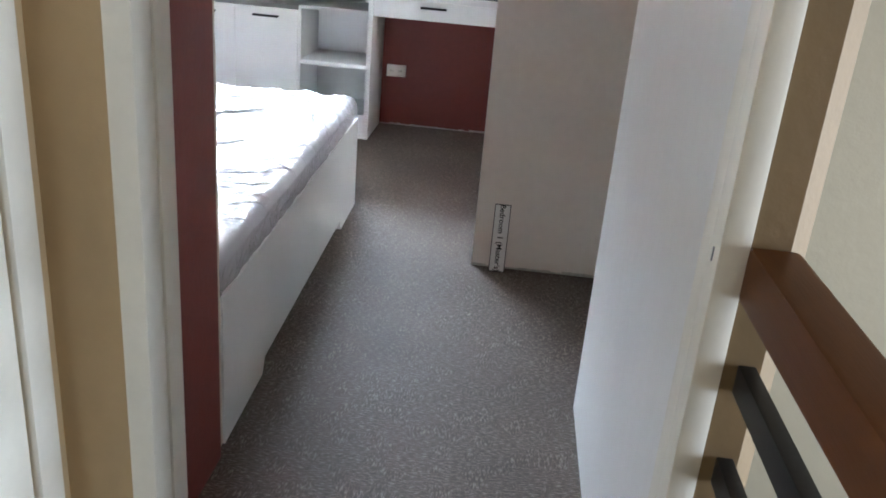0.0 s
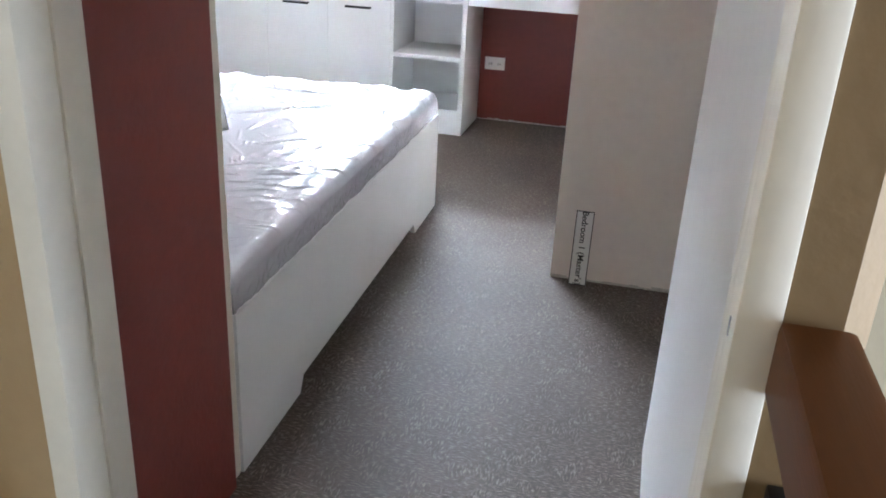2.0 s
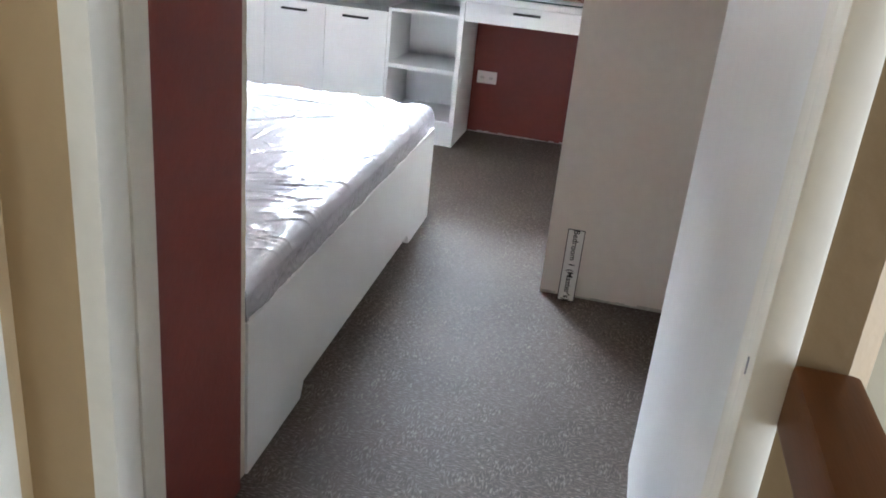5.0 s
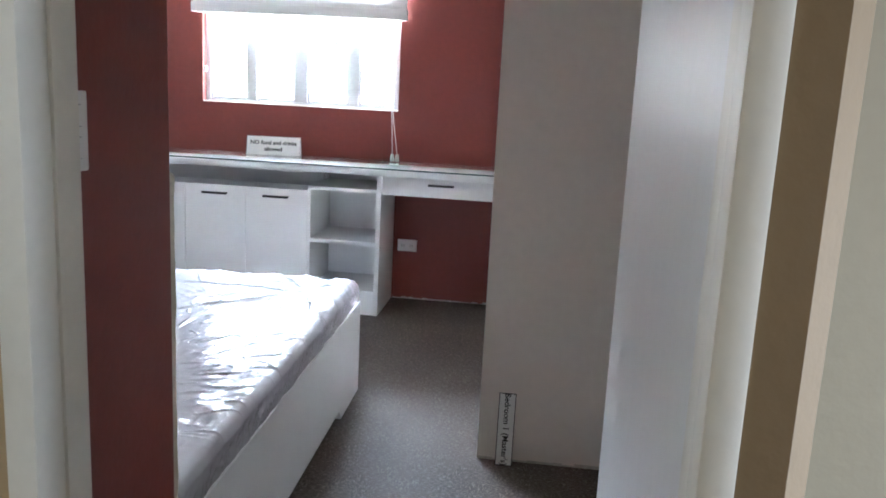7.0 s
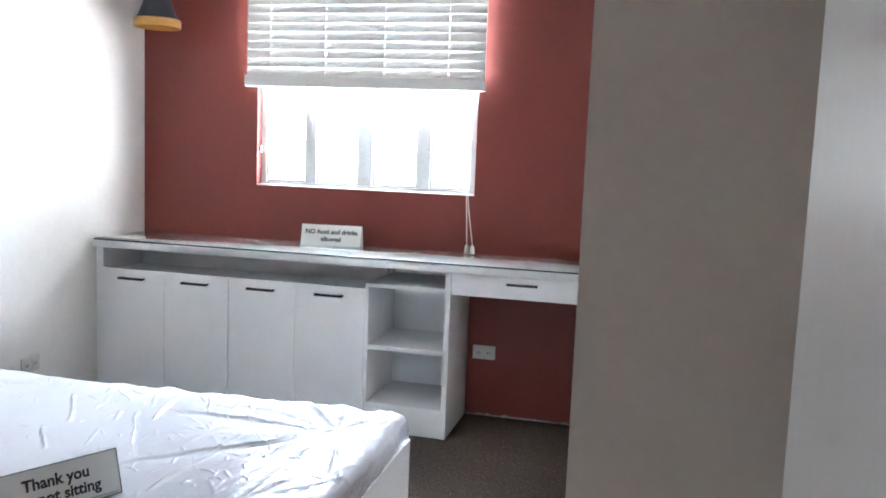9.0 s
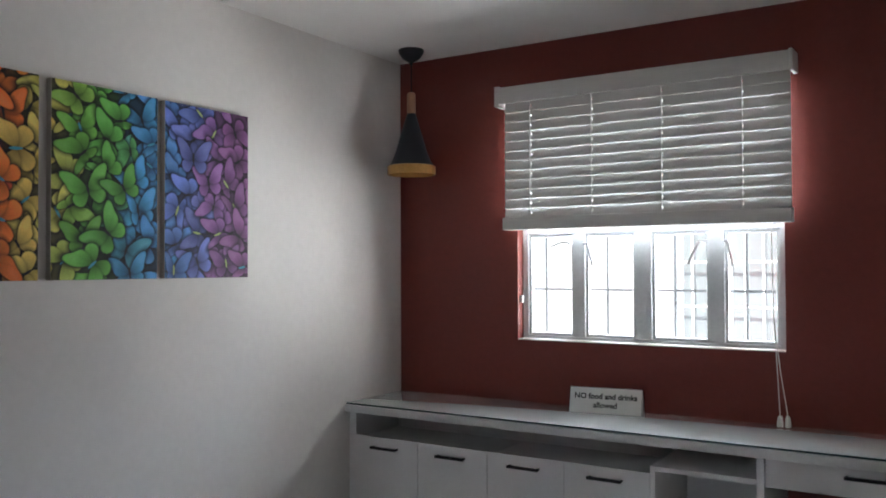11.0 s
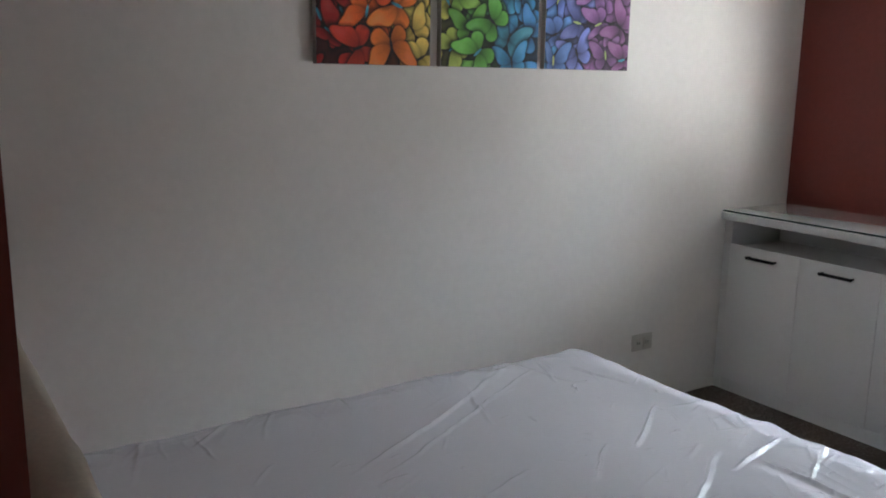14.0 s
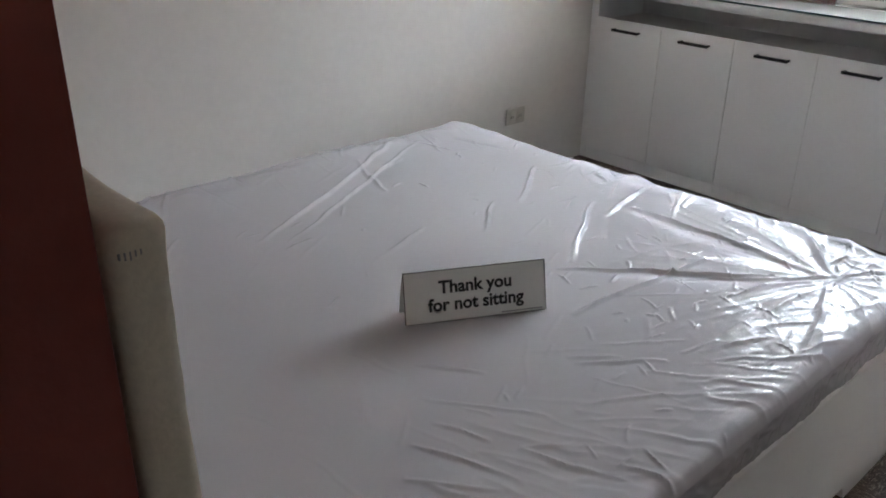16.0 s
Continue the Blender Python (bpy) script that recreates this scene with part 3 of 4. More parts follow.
# ---- wall plates ----
def socket_plate(base, label, gangs, mat):
    """A wall plate in its own axes: x along the wall, z up, facing -y."""
    ob = thing("power_socket", label, "socket", base)
    part("plate", boxes((-0.060, 0.060, -0.009, -0.001, -0.037, 0.037), bevel=0.003), mat, ob, world_space=False)
    for gx in gangs:
        face = part("outlet", boxes((gx - 0.020, gx + 0.020, -0.0115, -0.0085, -0.024, 0.024), bevel=0.0015), mat, ob, world_space=False)
        for s in (-1, 1):
            part("slot", boxes((gx + s * 0.0065 - 0.0016, gx + s * 0.0065 + 0.0016, -0.0121, -0.0113, -0.008, 0.006)), DARK_SLOT, face, world_space=False)
    return ob


socket_plate(pose(-0.468, NORTH, 0.342), "white double power socket on the maroon wall under the desk", (-0.026, 0.026), PLASTIC)
socket_plate(pose(WEST, 3.918, 0.298, 0, 0, 90), "white double power socket on the white wall beside the bed", (-0.026, 0.026), OLD_PLASTIC)


def light_switch():
    ob = thing("light_switch", "white two-gang light switch on the maroon wall", "switch", pose(-0.358, 0.937, 1.265, 0, 0, 90))
    part("plate", boxes((-0.036, 0.036, -0.010, -0.001, -0.060, 0.060), bevel=0.003), PLASTIC, ob, world_space=False)
    for z in (-0.024, 0.024):
        module = part("module", boxes((-0.0165, 0.0165, -0.0108, -0.0095, z - 0.0165, z + 0.0165)), GREY_INK, ob, "thin grey outline of the module", world_space=False)
        part("rocker", boxes((-0.0155, 0.0155, -0.0135, -0.0100, z - 0.0155, z + 0.0155), bevel=0.0012), PLASTIC, module, world_space=False)
    return ob


light_switch()


# ---- pendant lamp ----
def pendant_lamp():
    ob = thing("pendant_lamp", "black conical pendant lamp with a gold rim and wooden neck", "lamp", pose(-2.268, 4.64, CEIL))
    part("canopy", lathe([(0.062, 0.0), (0.064, -0.006), (0.058, -0.022), (0.042, -0.044), (0.020, -0.058), (0.008, -0.064), (0.006, -0.078)], 40), BLACK_ENAMEL, ob, world_space=False)
    part("cable", tube([(0, 0, -0.07), (0, 0, -0.22)], 0.0028, 8), BLACK_METAL, ob, world_space=False)
    part("neck", lathe([(0.006, -0.212), (0.018, -0.216), (0.021, -0.225), (0.022, -0.318), (0.018, -0.322)], 32), LAMP_WOOD, ob, "pale wooden neck", world_space=False)
    prof = [(0.021, -0.320), (0.026, -0.335), (0.052, -0.420), (0.078, -0.510), (0.098, -0.560), (0.113, -0.582)]
    part("shade", lathe(prof + [(r - 0.003, z) for r, z in reversed(prof)], 48), BLACK_ENAMEL, ob, world_space=False)
    part("rim", lathe([(0.113, -0.580), (0.120, -0.584), (0.121, -0.622), (0.118, -0.626), (0.114, -0.624), (0.112, -0.582)], 48), GOLD, ob, "gold metal rim", world_space=False)
    return ob


pendant_lamp()

# ---- bed ----
BED = pose(-0.366, 1.278, 0, 0, 0, 1.2)


def profile_panel(points, x0, x1):
    """A flat board from an outline in (y, z), between two x."""
    bm = bmesh.new()
    a = [bm.verts.new((x0, y, z)) for y, z in points]
    b = [bm.verts.new((x1, y, z)) for y, z in points]
    bm.faces.new(a)
    bm.faces.new(b)
    for i in range(len(points)):
        j = (i + 1) % len(points)
        bm.faces.new((a[i], a[j], b[j], b[i]))
    bmesh.ops.recalc_face_normals(bm, faces=bm.faces)
    return bm


BED_W, BED_L, TOP = 1.70, 1.97, 0.50


STARS = [(0.15, 1.64, 0.62, 13, 0.013, 0.4), (0.06, 1.80, 0.30, 9, 0.008, 1.1), (0.52, 1.50, 0.26, 7, 0.006, 2.0)]
FOLDS = [(1.20, 0.75, 1.62, 1.55, 0.011, 0.012), (1.15, 0.80, 1.57, 1.60, 0.009, 0.009), (0.62, 1.25, 0.84, 1.62, 0.011, 0.012), (0.45, 1.05, 0.40, 1.55, 0.012, 0.012),
         (0.96, 1.45, 1.14, 1.72, 0.011, 0.015), (0.74, 1.55, 0.80, 1.82, 0.011, 0.013), (0.88, 1.22, 1.02, 1.40, 0.009, 0.012), (0.15, 1.64, 0.62, 1.20, 0.012, 0.012), (0.15, 1.64, 0.75, 1.66, 0.016, 0.012),
         (0.15, 1.64, 0.36, 1.90, 0.014, 0.012), (0.15, 1.64, 0.05, 1.30, 0.012, 0.010), (0.15, 1.64, 0.40, 1.36, 0.009, 0.008), (0.06, 1.80, 0.15, 1.64, 0.010, 0.009)]
rng = random.Random(11)
for i in range(230):
    zone = rng.random()
    if zone < 0.50:
        cu, cv, ang, ln = abs(rng.gauss(0.0, 0.17)) + 0.01, rng.uniform(0.12, 1.85), rng.gauss(0.0, 0.2), rng.uniform(0.06, 0.26)
        ang += 3.1 - 0.75 * cv
    elif zone < 0.66:
        cu, cv, ang, ln = rng.uniform(0.05, 1.1), 1.90 - abs(rng.gauss(0, 0.16)), rng.gauss(1.2, 0.5), rng.uniform(0.06, 0.22)
    elif zone < 0.86:
        cu, cv, ang, ln = 1.68 - abs(rng.gauss(0, 0.12)), rng.uniform(0.12, 1.9), rng.gauss(0.4, 0.4), rng.uniform(0.08, 0.30)
    else:
        cu, cv, ang, ln = rng.uniform(0.1, 1.5), rng.uniform(0.5, 1.85), rng.gauss(0.95, 0.3), rng.uniform(0.08, 0.24)
    wd = rng.uniform(0.006, 0.012)
    FOLDS.append((cu - ln / 2 * math.cos(ang), cv - ln / 2 * math.sin(ang), cu + ln / 2 * math.cos(ang), cv + ln / 2 * math.sin(ang), wd, wd * (rng.uniform(0.12, 0.32) if rng.random() < 0.7 else rng.uniform(0.4, 0.75))))


for i in range(190):
    if rng.random() < 0.6:
        cu, cv = abs(rng.gauss(0.22, 0.28)), rng.gauss(1.55, 0.25)
    else:
        cu, cv = rng.uniform(0.05, 1.4), rng.uniform(0.7, 1.85)
    ang, ln, wd = rng.gauss(1.1, 0.7), rng.uniform(0.015, 0.07), rng.uniform(0.0035, 0.006)
    FOLDS.append((cu - ln / 2 * math.cos(ang), cv - ln / 2 * math.sin(ang), cu + ln / 2 * math.cos(ang), cv + ln / 2 * math.sin(ang), wd, wd * rng.uniform(0.4, 1.0)))


def film_heights(us, vs):
    """The film's rise over the mattress at u across (0 at the open side) and v along (0 at the head), on a grid."""
    U, V = np.meshgrid(us, vs, indexing="ij")
    N = np.zeros((5,) + U.shape)
    for i, u in enumerate(us):
        for j, v in enumerate(vs):
            N[0, i, j] = noise.noise((u * 3.0, v * 3.0, 0.3))
            N[1, i, j] = noise.noise((u * 11.0, v * 8.0, 1.7))
            N[2, i, j] = noise.noise((u * 26.0, v * 20.0, 4.7))
            du, dv = u - STARS[0][0], v - STARS[0][1]
            r = math.hypot(du, dv) + 0.001
            c, s = du / r, dv / r
            N[3, i, j] = noise.noise((c * 4.2 + 3.1, s * 4.2, r * 3.0))
            N[4, i, j] = noise.noise((c * 11.0, s * 11.0 + 5.0, r * 4.5))
    calm = np.clip(np.exp(-(U / 0.30) ** 2) + 0.8 * np.exp(-((V - 1.88) / 0.35) ** 2) * np.clip(1.3 - U, 0.15, 1), 0.06, 1)
    R = np.hypot(U - STARS[0][0], V - STARS[0][1])
    H = 0.003 * N[0] + 0.0009 * N[1] + calm * (0.0016 * (0.5 - np.abs(N[1])) + 0.0018 * (0.4 - np.abs(N[2])) + np.clip(R / 0.35, 0.12, 1.3) * (0.0022 * (0.4 - np.abs(N[3])) + 0.0042 * (0.4 - np.abs(N[4]))))
    far = np.exp(-((U - 1.60) / 0.10) ** 2) * np.clip(V / 0.3, 0, 1)
    H += far * (0.026 * np.clip(0.3 + N[3], 0, 1) + 0.010 * (0.4 - np.abs(N[1])))
    H += 0.012 * np.exp(-((V - 1.86) / 0.04) ** 2) * np.clip(N[1] + 0.2, 0, 1)
    for cu, cv, reach, arms, amp, ph in STARS:
        du, dv = U - cu, V - cv
        r = np.hypot(du, dv)
        a = np.arctan2(dv, du)
        fade = np.clip(1 - r / reach, 0, 1) * np.clip(r / 0.04, 0, 1)
        w = ((arms * a * 0.5 + ph + 1.1 * N[0] + 0.5 * N[1]) / math.pi) % 1.0
        H += amp * fade * np.abs(2 * w - 1) ** 2.2 * (0.6 + 0.8 * np.abs(N[0])) * np.clip(r / reach * 3, 0.1, 1)
    for x0, y0, x1, y1, wd, amp in FOLDS:
        i0, i1 = np.searchsorted(us, (min(x0, x1) - 0.04, max(x0, x1) + 0.04))
        j0, j1 = np.searchsorted(vs, (min(y0, y1) - 0.04, max(y0, y1) + 0.04))
        if i1 <= i0 or j1 <= j0:
            continue
        u, v = U[i0:i1, j0:j1], V[i0:i1, j0:j1]
        dx, dy = x1 - x0, y1 - y0
        q = ((u - x0) * dx + (v - y0) * dy) / (dx * dx + dy * dy)
        d = np.abs(((u - x0) * dy - (v - y0) * dx) / math.hypot(dx, dy) + 0.010 * N[1, i0:i1, j0:j1] + 0.004 * N[2, i0:i1, j0:j1])
        H[i0:i1, j0:j1] += 0.75 * amp * np.clip(1 - d / wd, 0, 1) ** 1.2 * np.sin(math.pi * np.clip(q, 0, 1)) ** 0.6
    return H


def film_mesh():
    """The packing film: over the top, round the edge and down the sides, with folds."""
    x_lo, x_hi, y_lo, y_hi, skirt, rad = 0.012, BED_W - 0.012, 0.058, BED_L - 0.022, 0.105, 0.03
    nu, nv = 640, 700
    ss = np.linspace(-skirt, x_hi - x_lo + skirt, nu + 1)
    ts = np.linspace(-skirt, y_hi - y_lo + skirt, nv + 1)
    H = film_heights(np.clip(ss, 0, x_hi - x_lo), np.clip(ts, 0, y_hi - y_lo))
    verts = []
    for i, s in enumerate(ss):
        for j, t in enumerate(ts):
            u = min(max(s, 0), x_hi - x_lo)
            v = min(max(t, 0), y_hi - y_lo)
            ou, ov = s - u, t - v
            drop = max(abs(ou), abs(ov))
            edge = min(u, x_hi - x_lo - u, v, y_hi - y_lo - v)
            z = TOP + H[i, j]
            px, py = x_lo + u, y_lo + v
            if edge < rad and drop == 0:
                z -= rad * (1 - math.sqrt(max(0.0, 1 - (1 - edge / rad) ** 2)))
            if drop > 0:
                z = TOP - rad - drop + H[i, j] * max(0.0, 1 - drop / 0.05)
                ripple = 0.007 * noise.noise((s * 11, t * 11, drop * 14)) + 0.006 * (0.4 - abs(noise.noise((s * 34, t * 34, drop * 20))))
                out = 0.004 + ripple * min(1, drop / 0.03)
                px += math.copysign(out, ou) if ou else 0
                py += math.copysign(out, ov) if ov else 0
            verts.append((-px, py, z))
    w = nv + 1
    faces = [(i * w + j, (i + 1) * w + j, (i + 1) * w + j + 1, i * w + j + 1) for i in range(nu) for j in range(nv)]
    me = bpy.data.meshes.new("plastic_film")
    me.from_pydata(verts, [], faces)
    bm = bmesh.new()
    bm.from_mesh(me)
    bpy.data.meshes.remove(me)
    bmesh.ops.recalc_face_normals(bm, faces=bm.faces)
    return bm


def bed():
    ob = thing("bed", "white double bed with a low frame and cream padded headboard", "bed", BED)
    outline = [(0.05, 0.0), (0.40, 0.0), (0.425, 0.045), (1.60, 0.045), (1.625, 0.0), (BED_L, 0.0), (BED_L, 0.405), (0.05, 0.405)]
    part("side_panel", profile_panel(outline, -0.020, 0.0), LAMINATE, ob, world_space=False)
    part("side_panel", profile_panel(outline, -BED_W, -BED_W + 0.02), LAMINATE, ob, world_space=False)
    foot = boxes((-BED_W + 0.02, -0.02, BED_L - 0.02, BED_L, 0.045, 0.405))
    part("foot_panel", foot, LAMINATE, ob, world_space=False)
    part("slat_base", boxes((-BED_W + 0.02, -0.02, 0.05, BED_L - 0.02, 0.19, 0.21)), LAMINATE, ob, world_space=False)
    bm = boxes((-BED_W, -0.002, 0.003, 0.0465, 0.0, 1.166))
    bmesh.ops.bevel(bm, geom=list(bm.edges), offset=0.012, segments=4, profile=0.5, affect="EDGES")
    for axis, count in ((0, 60), (2, 44)):
        lo, hi = ((-BED_W, -0.002), (0, 0), (0.0, 1.166))[axis]
        for k in range(1, count):
            normal, at = [0, 0, 0], [0, 0, 0]
            normal[axis], at[axis] = 1, lo + (hi - lo) * k / count
            bmesh.ops.bisect_plane(bm, geom=bm.verts[:] + bm.edges[:] + bm.faces[:], plane_co=at, plane_no=normal)
    for v in bm.verts:
        puff = noise.noise((v.co.x * 22, v.co.y * 30, v.co.z * 16)) + 0.5 * noise.noise((v.co.x * 60, v.co.y * 70, v.co.z * 48))
        v.co += v.normal * 0.0022 * puff
    hb = part("headboard", bm, UPHOLSTERY, ob, "cream padded headboard", world_space=False)
    bm = bmesh.new()
    for k in range(7):
        y = 0.006 + 0.0036 * k
        box(bm, -0.006, -0.0012, y + 0.004, y + 0.0052, 1.143 - 0.001 * (k % 3), 1.1475)
    part("stitching", bm, GREY_INK, hb, "dark stitches at the corner seam", world_space=False)
    return ob


bed()


def mattress():
    ob = thing("mattress", "white mattress wrapped in creased clear plastic film on the bed frame", "mattress", BED)
    bm = boxes((-BED_W + 0.022, -0.022, 0.066, BED_L - 0.026, 0.212, TOP - 0.008))
    bmesh.ops.bevel(bm, geom=list(bm.edges), offset=0.028, segments=4, profile=0.5, affect="EDGES")
    part("body", bm, MATTRESS, ob, world_space=False)
    part("plastic_film", film_mesh(), FILM, ob, "creased clear packing film", world_space=False)
    return ob


mattress()


# ---- signs ----
def tent_sign(base, width, height, lines, size, label, footer):
    """A folded card: its front leans back from y = 0 and faces -y."""
    ob = thing("table_sign", label, "sign", base)
    lean = 0.28
    d = height * math.sin(lean)
    z = height * math.cos(lean)
    bm = bmesh.new()
    th = 0.0012
    for y_foot, sgn in ((0.0, 1), (2 * d, -1)):
        a = [bm.verts.new((x, y_foot, 0)) for x in (-width / 2, width / 2)]
        b = [bm.verts.new((x, d, z)) for x in (width / 2, -width / 2)]
        c = [bm.verts.new((x, y_foot + sgn * th, 0)) for x in (-width / 2, width / 2)]
        e = [bm.verts.new((x, d + sgn * th * 0.5, z - th * 2)) for x in (width / 2, -width / 2)]
        bm.faces.new((*a, *b))
        bm.faces.new((*c, *e))
        bm.faces.new((a[0], a[1], c[1], c[0]))
        bm.faces.new((a[1], b[0], e[0], c[1]))
        bm.faces.new((a[0], c[0], e[1], b[1]))
    bmesh.ops.recalc_face_normals(bm, faces=bm.faces)
    part("card", bm, PAPER, ob, world_space=False)
    face = Matrix.Rotation(math.pi / 2 - lean, 4, "X")
    up = lambda x, h: Matrix.Translation((x, h * math.sin(lean) - 0.0008, h * math.cos(lean))) @ face
    bm = bmesh.new()
    e = 0.0022
    for x0, x1, h0, h1 in ((-width / 2, width / 2, 0.001, e), (-width / 2, width / 2, height - e, height - 0.0005),
                           (-width / 2, -width / 2 + e, e, height - e), (width / 2 - e, width / 2, e, height - e)):
        box(bm, x0, x1, h0, h1, 0.0, 0.0004, m=up(0, 0))
    part("border", bm, INK, ob, world_space=False)
    n = len(lines)
    for i, text in enumerate(lines):
        h = height * (0.49 + 0.33 * ((n - 1) / 2 - i))
        lettering("lettering", text, size, up(0, h) @ Matrix.Translation((0, 0, 0.0006)), INK, ob, bold=0.0011)
    if footer:
        bm = bmesh.new()
        for k in range(14):
            box(bm, width / 2 - 0.10 + k * 0.0066, width / 2 - 0.10 + k * 0.0066 + 0.0045, 0.0055, 0.0085, 0.0, 0.0005, m=up(0, 0))
        part("small_print", bm, GREY_INK, ob, world_space=False)
    return ob


tent_sign(pose(-0.972, 2.214, TOP + 0.001, 0, 0, 63.4), 0.311, 0.112, ("Thank you", "for not sitting"), 0.0375,
          "folded white card sign asking not to sit, standing on the mattress", True)
tent_sign(pose(-1.290, 4.715, 0.8627, 0, 0, 9), 0.325, 0.118, ("NO food and drinks", "allowed"), 0.034,
          "folded white card sign against food and drinks, on the countertop", False)


def strip_sign():
    ob = thing("strip_sign", "narrow white room name card leaning against the partition's foot", "sign", pose(0.272, 2.630, 0.0, 0, 0, 0))
    lean = Matrix.Rotation(radians(-8), 4, "X")
    w, h = 0.062, 0.268
    bm = bmesh.new()
    box(bm, -w / 2, w / 2, 0.0, 0.002, 0.0, h, m=lean)
    part("card", bm, PAPER, ob, world_space=False)
    bm = bmesh.new()
    e = 0.003
    for x0, x1, z0, z1 in ((-w / 2, w / 2, 0.0, e), (-w / 2, w / 2, h - e, h), (-w / 2, -w / 2 + e, e, h - e), (w / 2 - e, w / 2, e, h - e)):
        box(bm, x0, x1, -0.0006, 0.0002, z0, z1, m=lean)
    part("border", bm, INK, ob, world_space=False)
    m = lean @ Matrix.Translation((0.0, -0.0008, h * 0.5)) @ Matrix.Rotation(math.pi / 2, 4, "X") @ Matrix.Rotation(-math.pi / 2, 4, "Z")
    lettering("lettering", "Bedroom 1 (Master's)", 0.030, m, INK, ob, bold=0.0006)
    return ob


strip_sign()

# ---- butterfly pictures ----
HUES = [(0.00, (0.42, 0.022, 0.020)), (0.14, (0.55, 0.035, 0.025)), (0.17, (0.88, 0.16, 0.03)), (0.265, (0.92, 0.24, 0.045)), (0.31, (0.80, 0.54, 0.13)),
        (0.40, (0.62, 0.58, 0.13)), (0.44, (0.18, 0.46, 0.07)), (0.555, (0.13, 0.45, 0.08)), (0.585, (0.08, 0.36, 0.64)), (0.68, (0.08, 0.30, 0.62)),
        (0.76, (0.13, 0.20, 0.56)), (0.83, (0.17, 0.18, 0.50)), (0.87, (0.28, 0.12, 0.34)), (1.00, (0.28, 0.10, 0.26))]


def hue(q):
    q = min(max(q, 0), 1)
    for (a, ca), (b, cb) in zip(HUES, HUES[1:]):
        if q <= b:
            f = (q - a) / (b - a)
            return [x + (y - x) * f for x, y in zip(ca, cb)]
    return list(HUES[-1][1])


def rounded(pts, steps=4):
    """A closed outline through the points, with curves between them."""
    out, n = [], len(pts)
    for i in range(n):
        p0, p1, p2, p3 = (Vector(pts[(i + k) % n]) for k in (-1, 0, 1, 2))
        for k in range(steps):
            t = k / steps
            q = 0.5 * (2 * p1 + (p2 - p0) * t + (2 * p0 - 5 * p1 + 4 * p2 - p3) * t * t + (3 * p1 - p0 - 3 * p2 + p3) * t ** 3)
            out.append((q.x, q.y))
    return out


FORE_WING = rounded([(0.02, 0.02), (0.22, 0.46), (0.62, 0.86), (1.08, 1.02), (1.20, 0.84), (1.02, 0.44), (0.84, 0.02), (0.42, -0.12)])
HIND_WING = rounded([(0.0, 0.02), (0.40, 0.02), (0.76, -0.10), (0.84, -0.36), (0.66, -0.62), (0.36, -0.66), (0.08, -0.34)])


def wing_reach(outline):
    """The wing's middle, and how far its edge lies from there in each direction."""
    mx, my = sum(p[0] for p in outline) / len(outline), sum(p[1] for p in outline) / len(outline)
    polar = sorted((math.atan2(y - my, x - mx), math.hypot(x - mx, y - my)) for x, y in outline)
    return mx, my, [a for a, _ in polar], [d for _, d in polar]


# the butterflies on top of each print: across, up, and turn in degrees
WARM = ((0.27, 0.87, 40), (0.15, 0.73, 80), (0.33, 0.71, -30), (0.16, 0.51, 150), (0.33, 0.61, 60), (0.13, 0.33, 20), (0.12, 0.15, 60), (0.43, 0.26, 170),
        (0.36, 0.08, 110), (0.93, 0.84, 150), (0.72, 0.79, 10), (0.98, 0.66, 60), (0.95, 0.53, 20), (0.90, 0.39, 130), (0.90, 0.25, 200), (0.84, 0.17, 30),
        (0.92, 0.04, 120), (0.58, 0.93, -80), (0.53, 0.68, 45), (0.83, 0.63, 95), (0.70, 0.29, 70), (0.50, 0.39, -20), (0.70, 0.48, 60), (0.64, 0.10, 190))
COOL = ((0.16, 0.83, 110), (0.37, 0.90, 80), (0.25, 0.77, 20), (0.13, 0.53, 70), (0.06, 0.33, 30), (0.12, 0.10, 130), (0.22, 0.93, 50), (0.84, 0.86, 20),
        (0.62, 0.84, 100), (0.72, 0.69, 190), (0.92, 0.62, 60), (0.94, 0.74, 110), (0.76, 0.53, 30), (0.56, 0.37, 70), (0.80, 0.37, 10), (0.90, 0.18, 60),
        (0.68, 0.15, -20), (0.72, 0.03, 10), (0.36, 0.35, 20), (0.16, 0.37, -60), (0.50, 0.73, 70), (0.28, 0.65, 130), (0.49, 0.57, 50), (0.32, 0.46, 15),
        (0.66, 0.48, 30), (0.28, 0.21, 10), (0.51, 0.24, 50), (0.37, 0.08, 130))
NIGHT = ((0.16, 0.87, 10), (0.32, 0.80, 120), (0.10, 0.56, 70), (0.27, 0.48, 100), (0.14, 0.39, 160), (0.43, 0.42, -60), (0.11, 0.19, 110), (0.37, 0.26, 80),
         (0.37, 0.09, 20), (0.40, 0.96, 50), (0.10, 0.04, 0), (0.57, 0.86, 150), (0.83, 0.88, 200), (0.60, 0.70, 80), (0.87, 0.71, 120), (0.72, 0.56, 40),
         (0.56, 0.42, 160), (0.83, 0.42, 30), (0.62, 0.26, 110), (0.88, 0.25, 60), (0.72, 0.08, 10), (0.93, 0.06, 100), (0.50, 0.56, 10), (0.32, 0.69, 0))


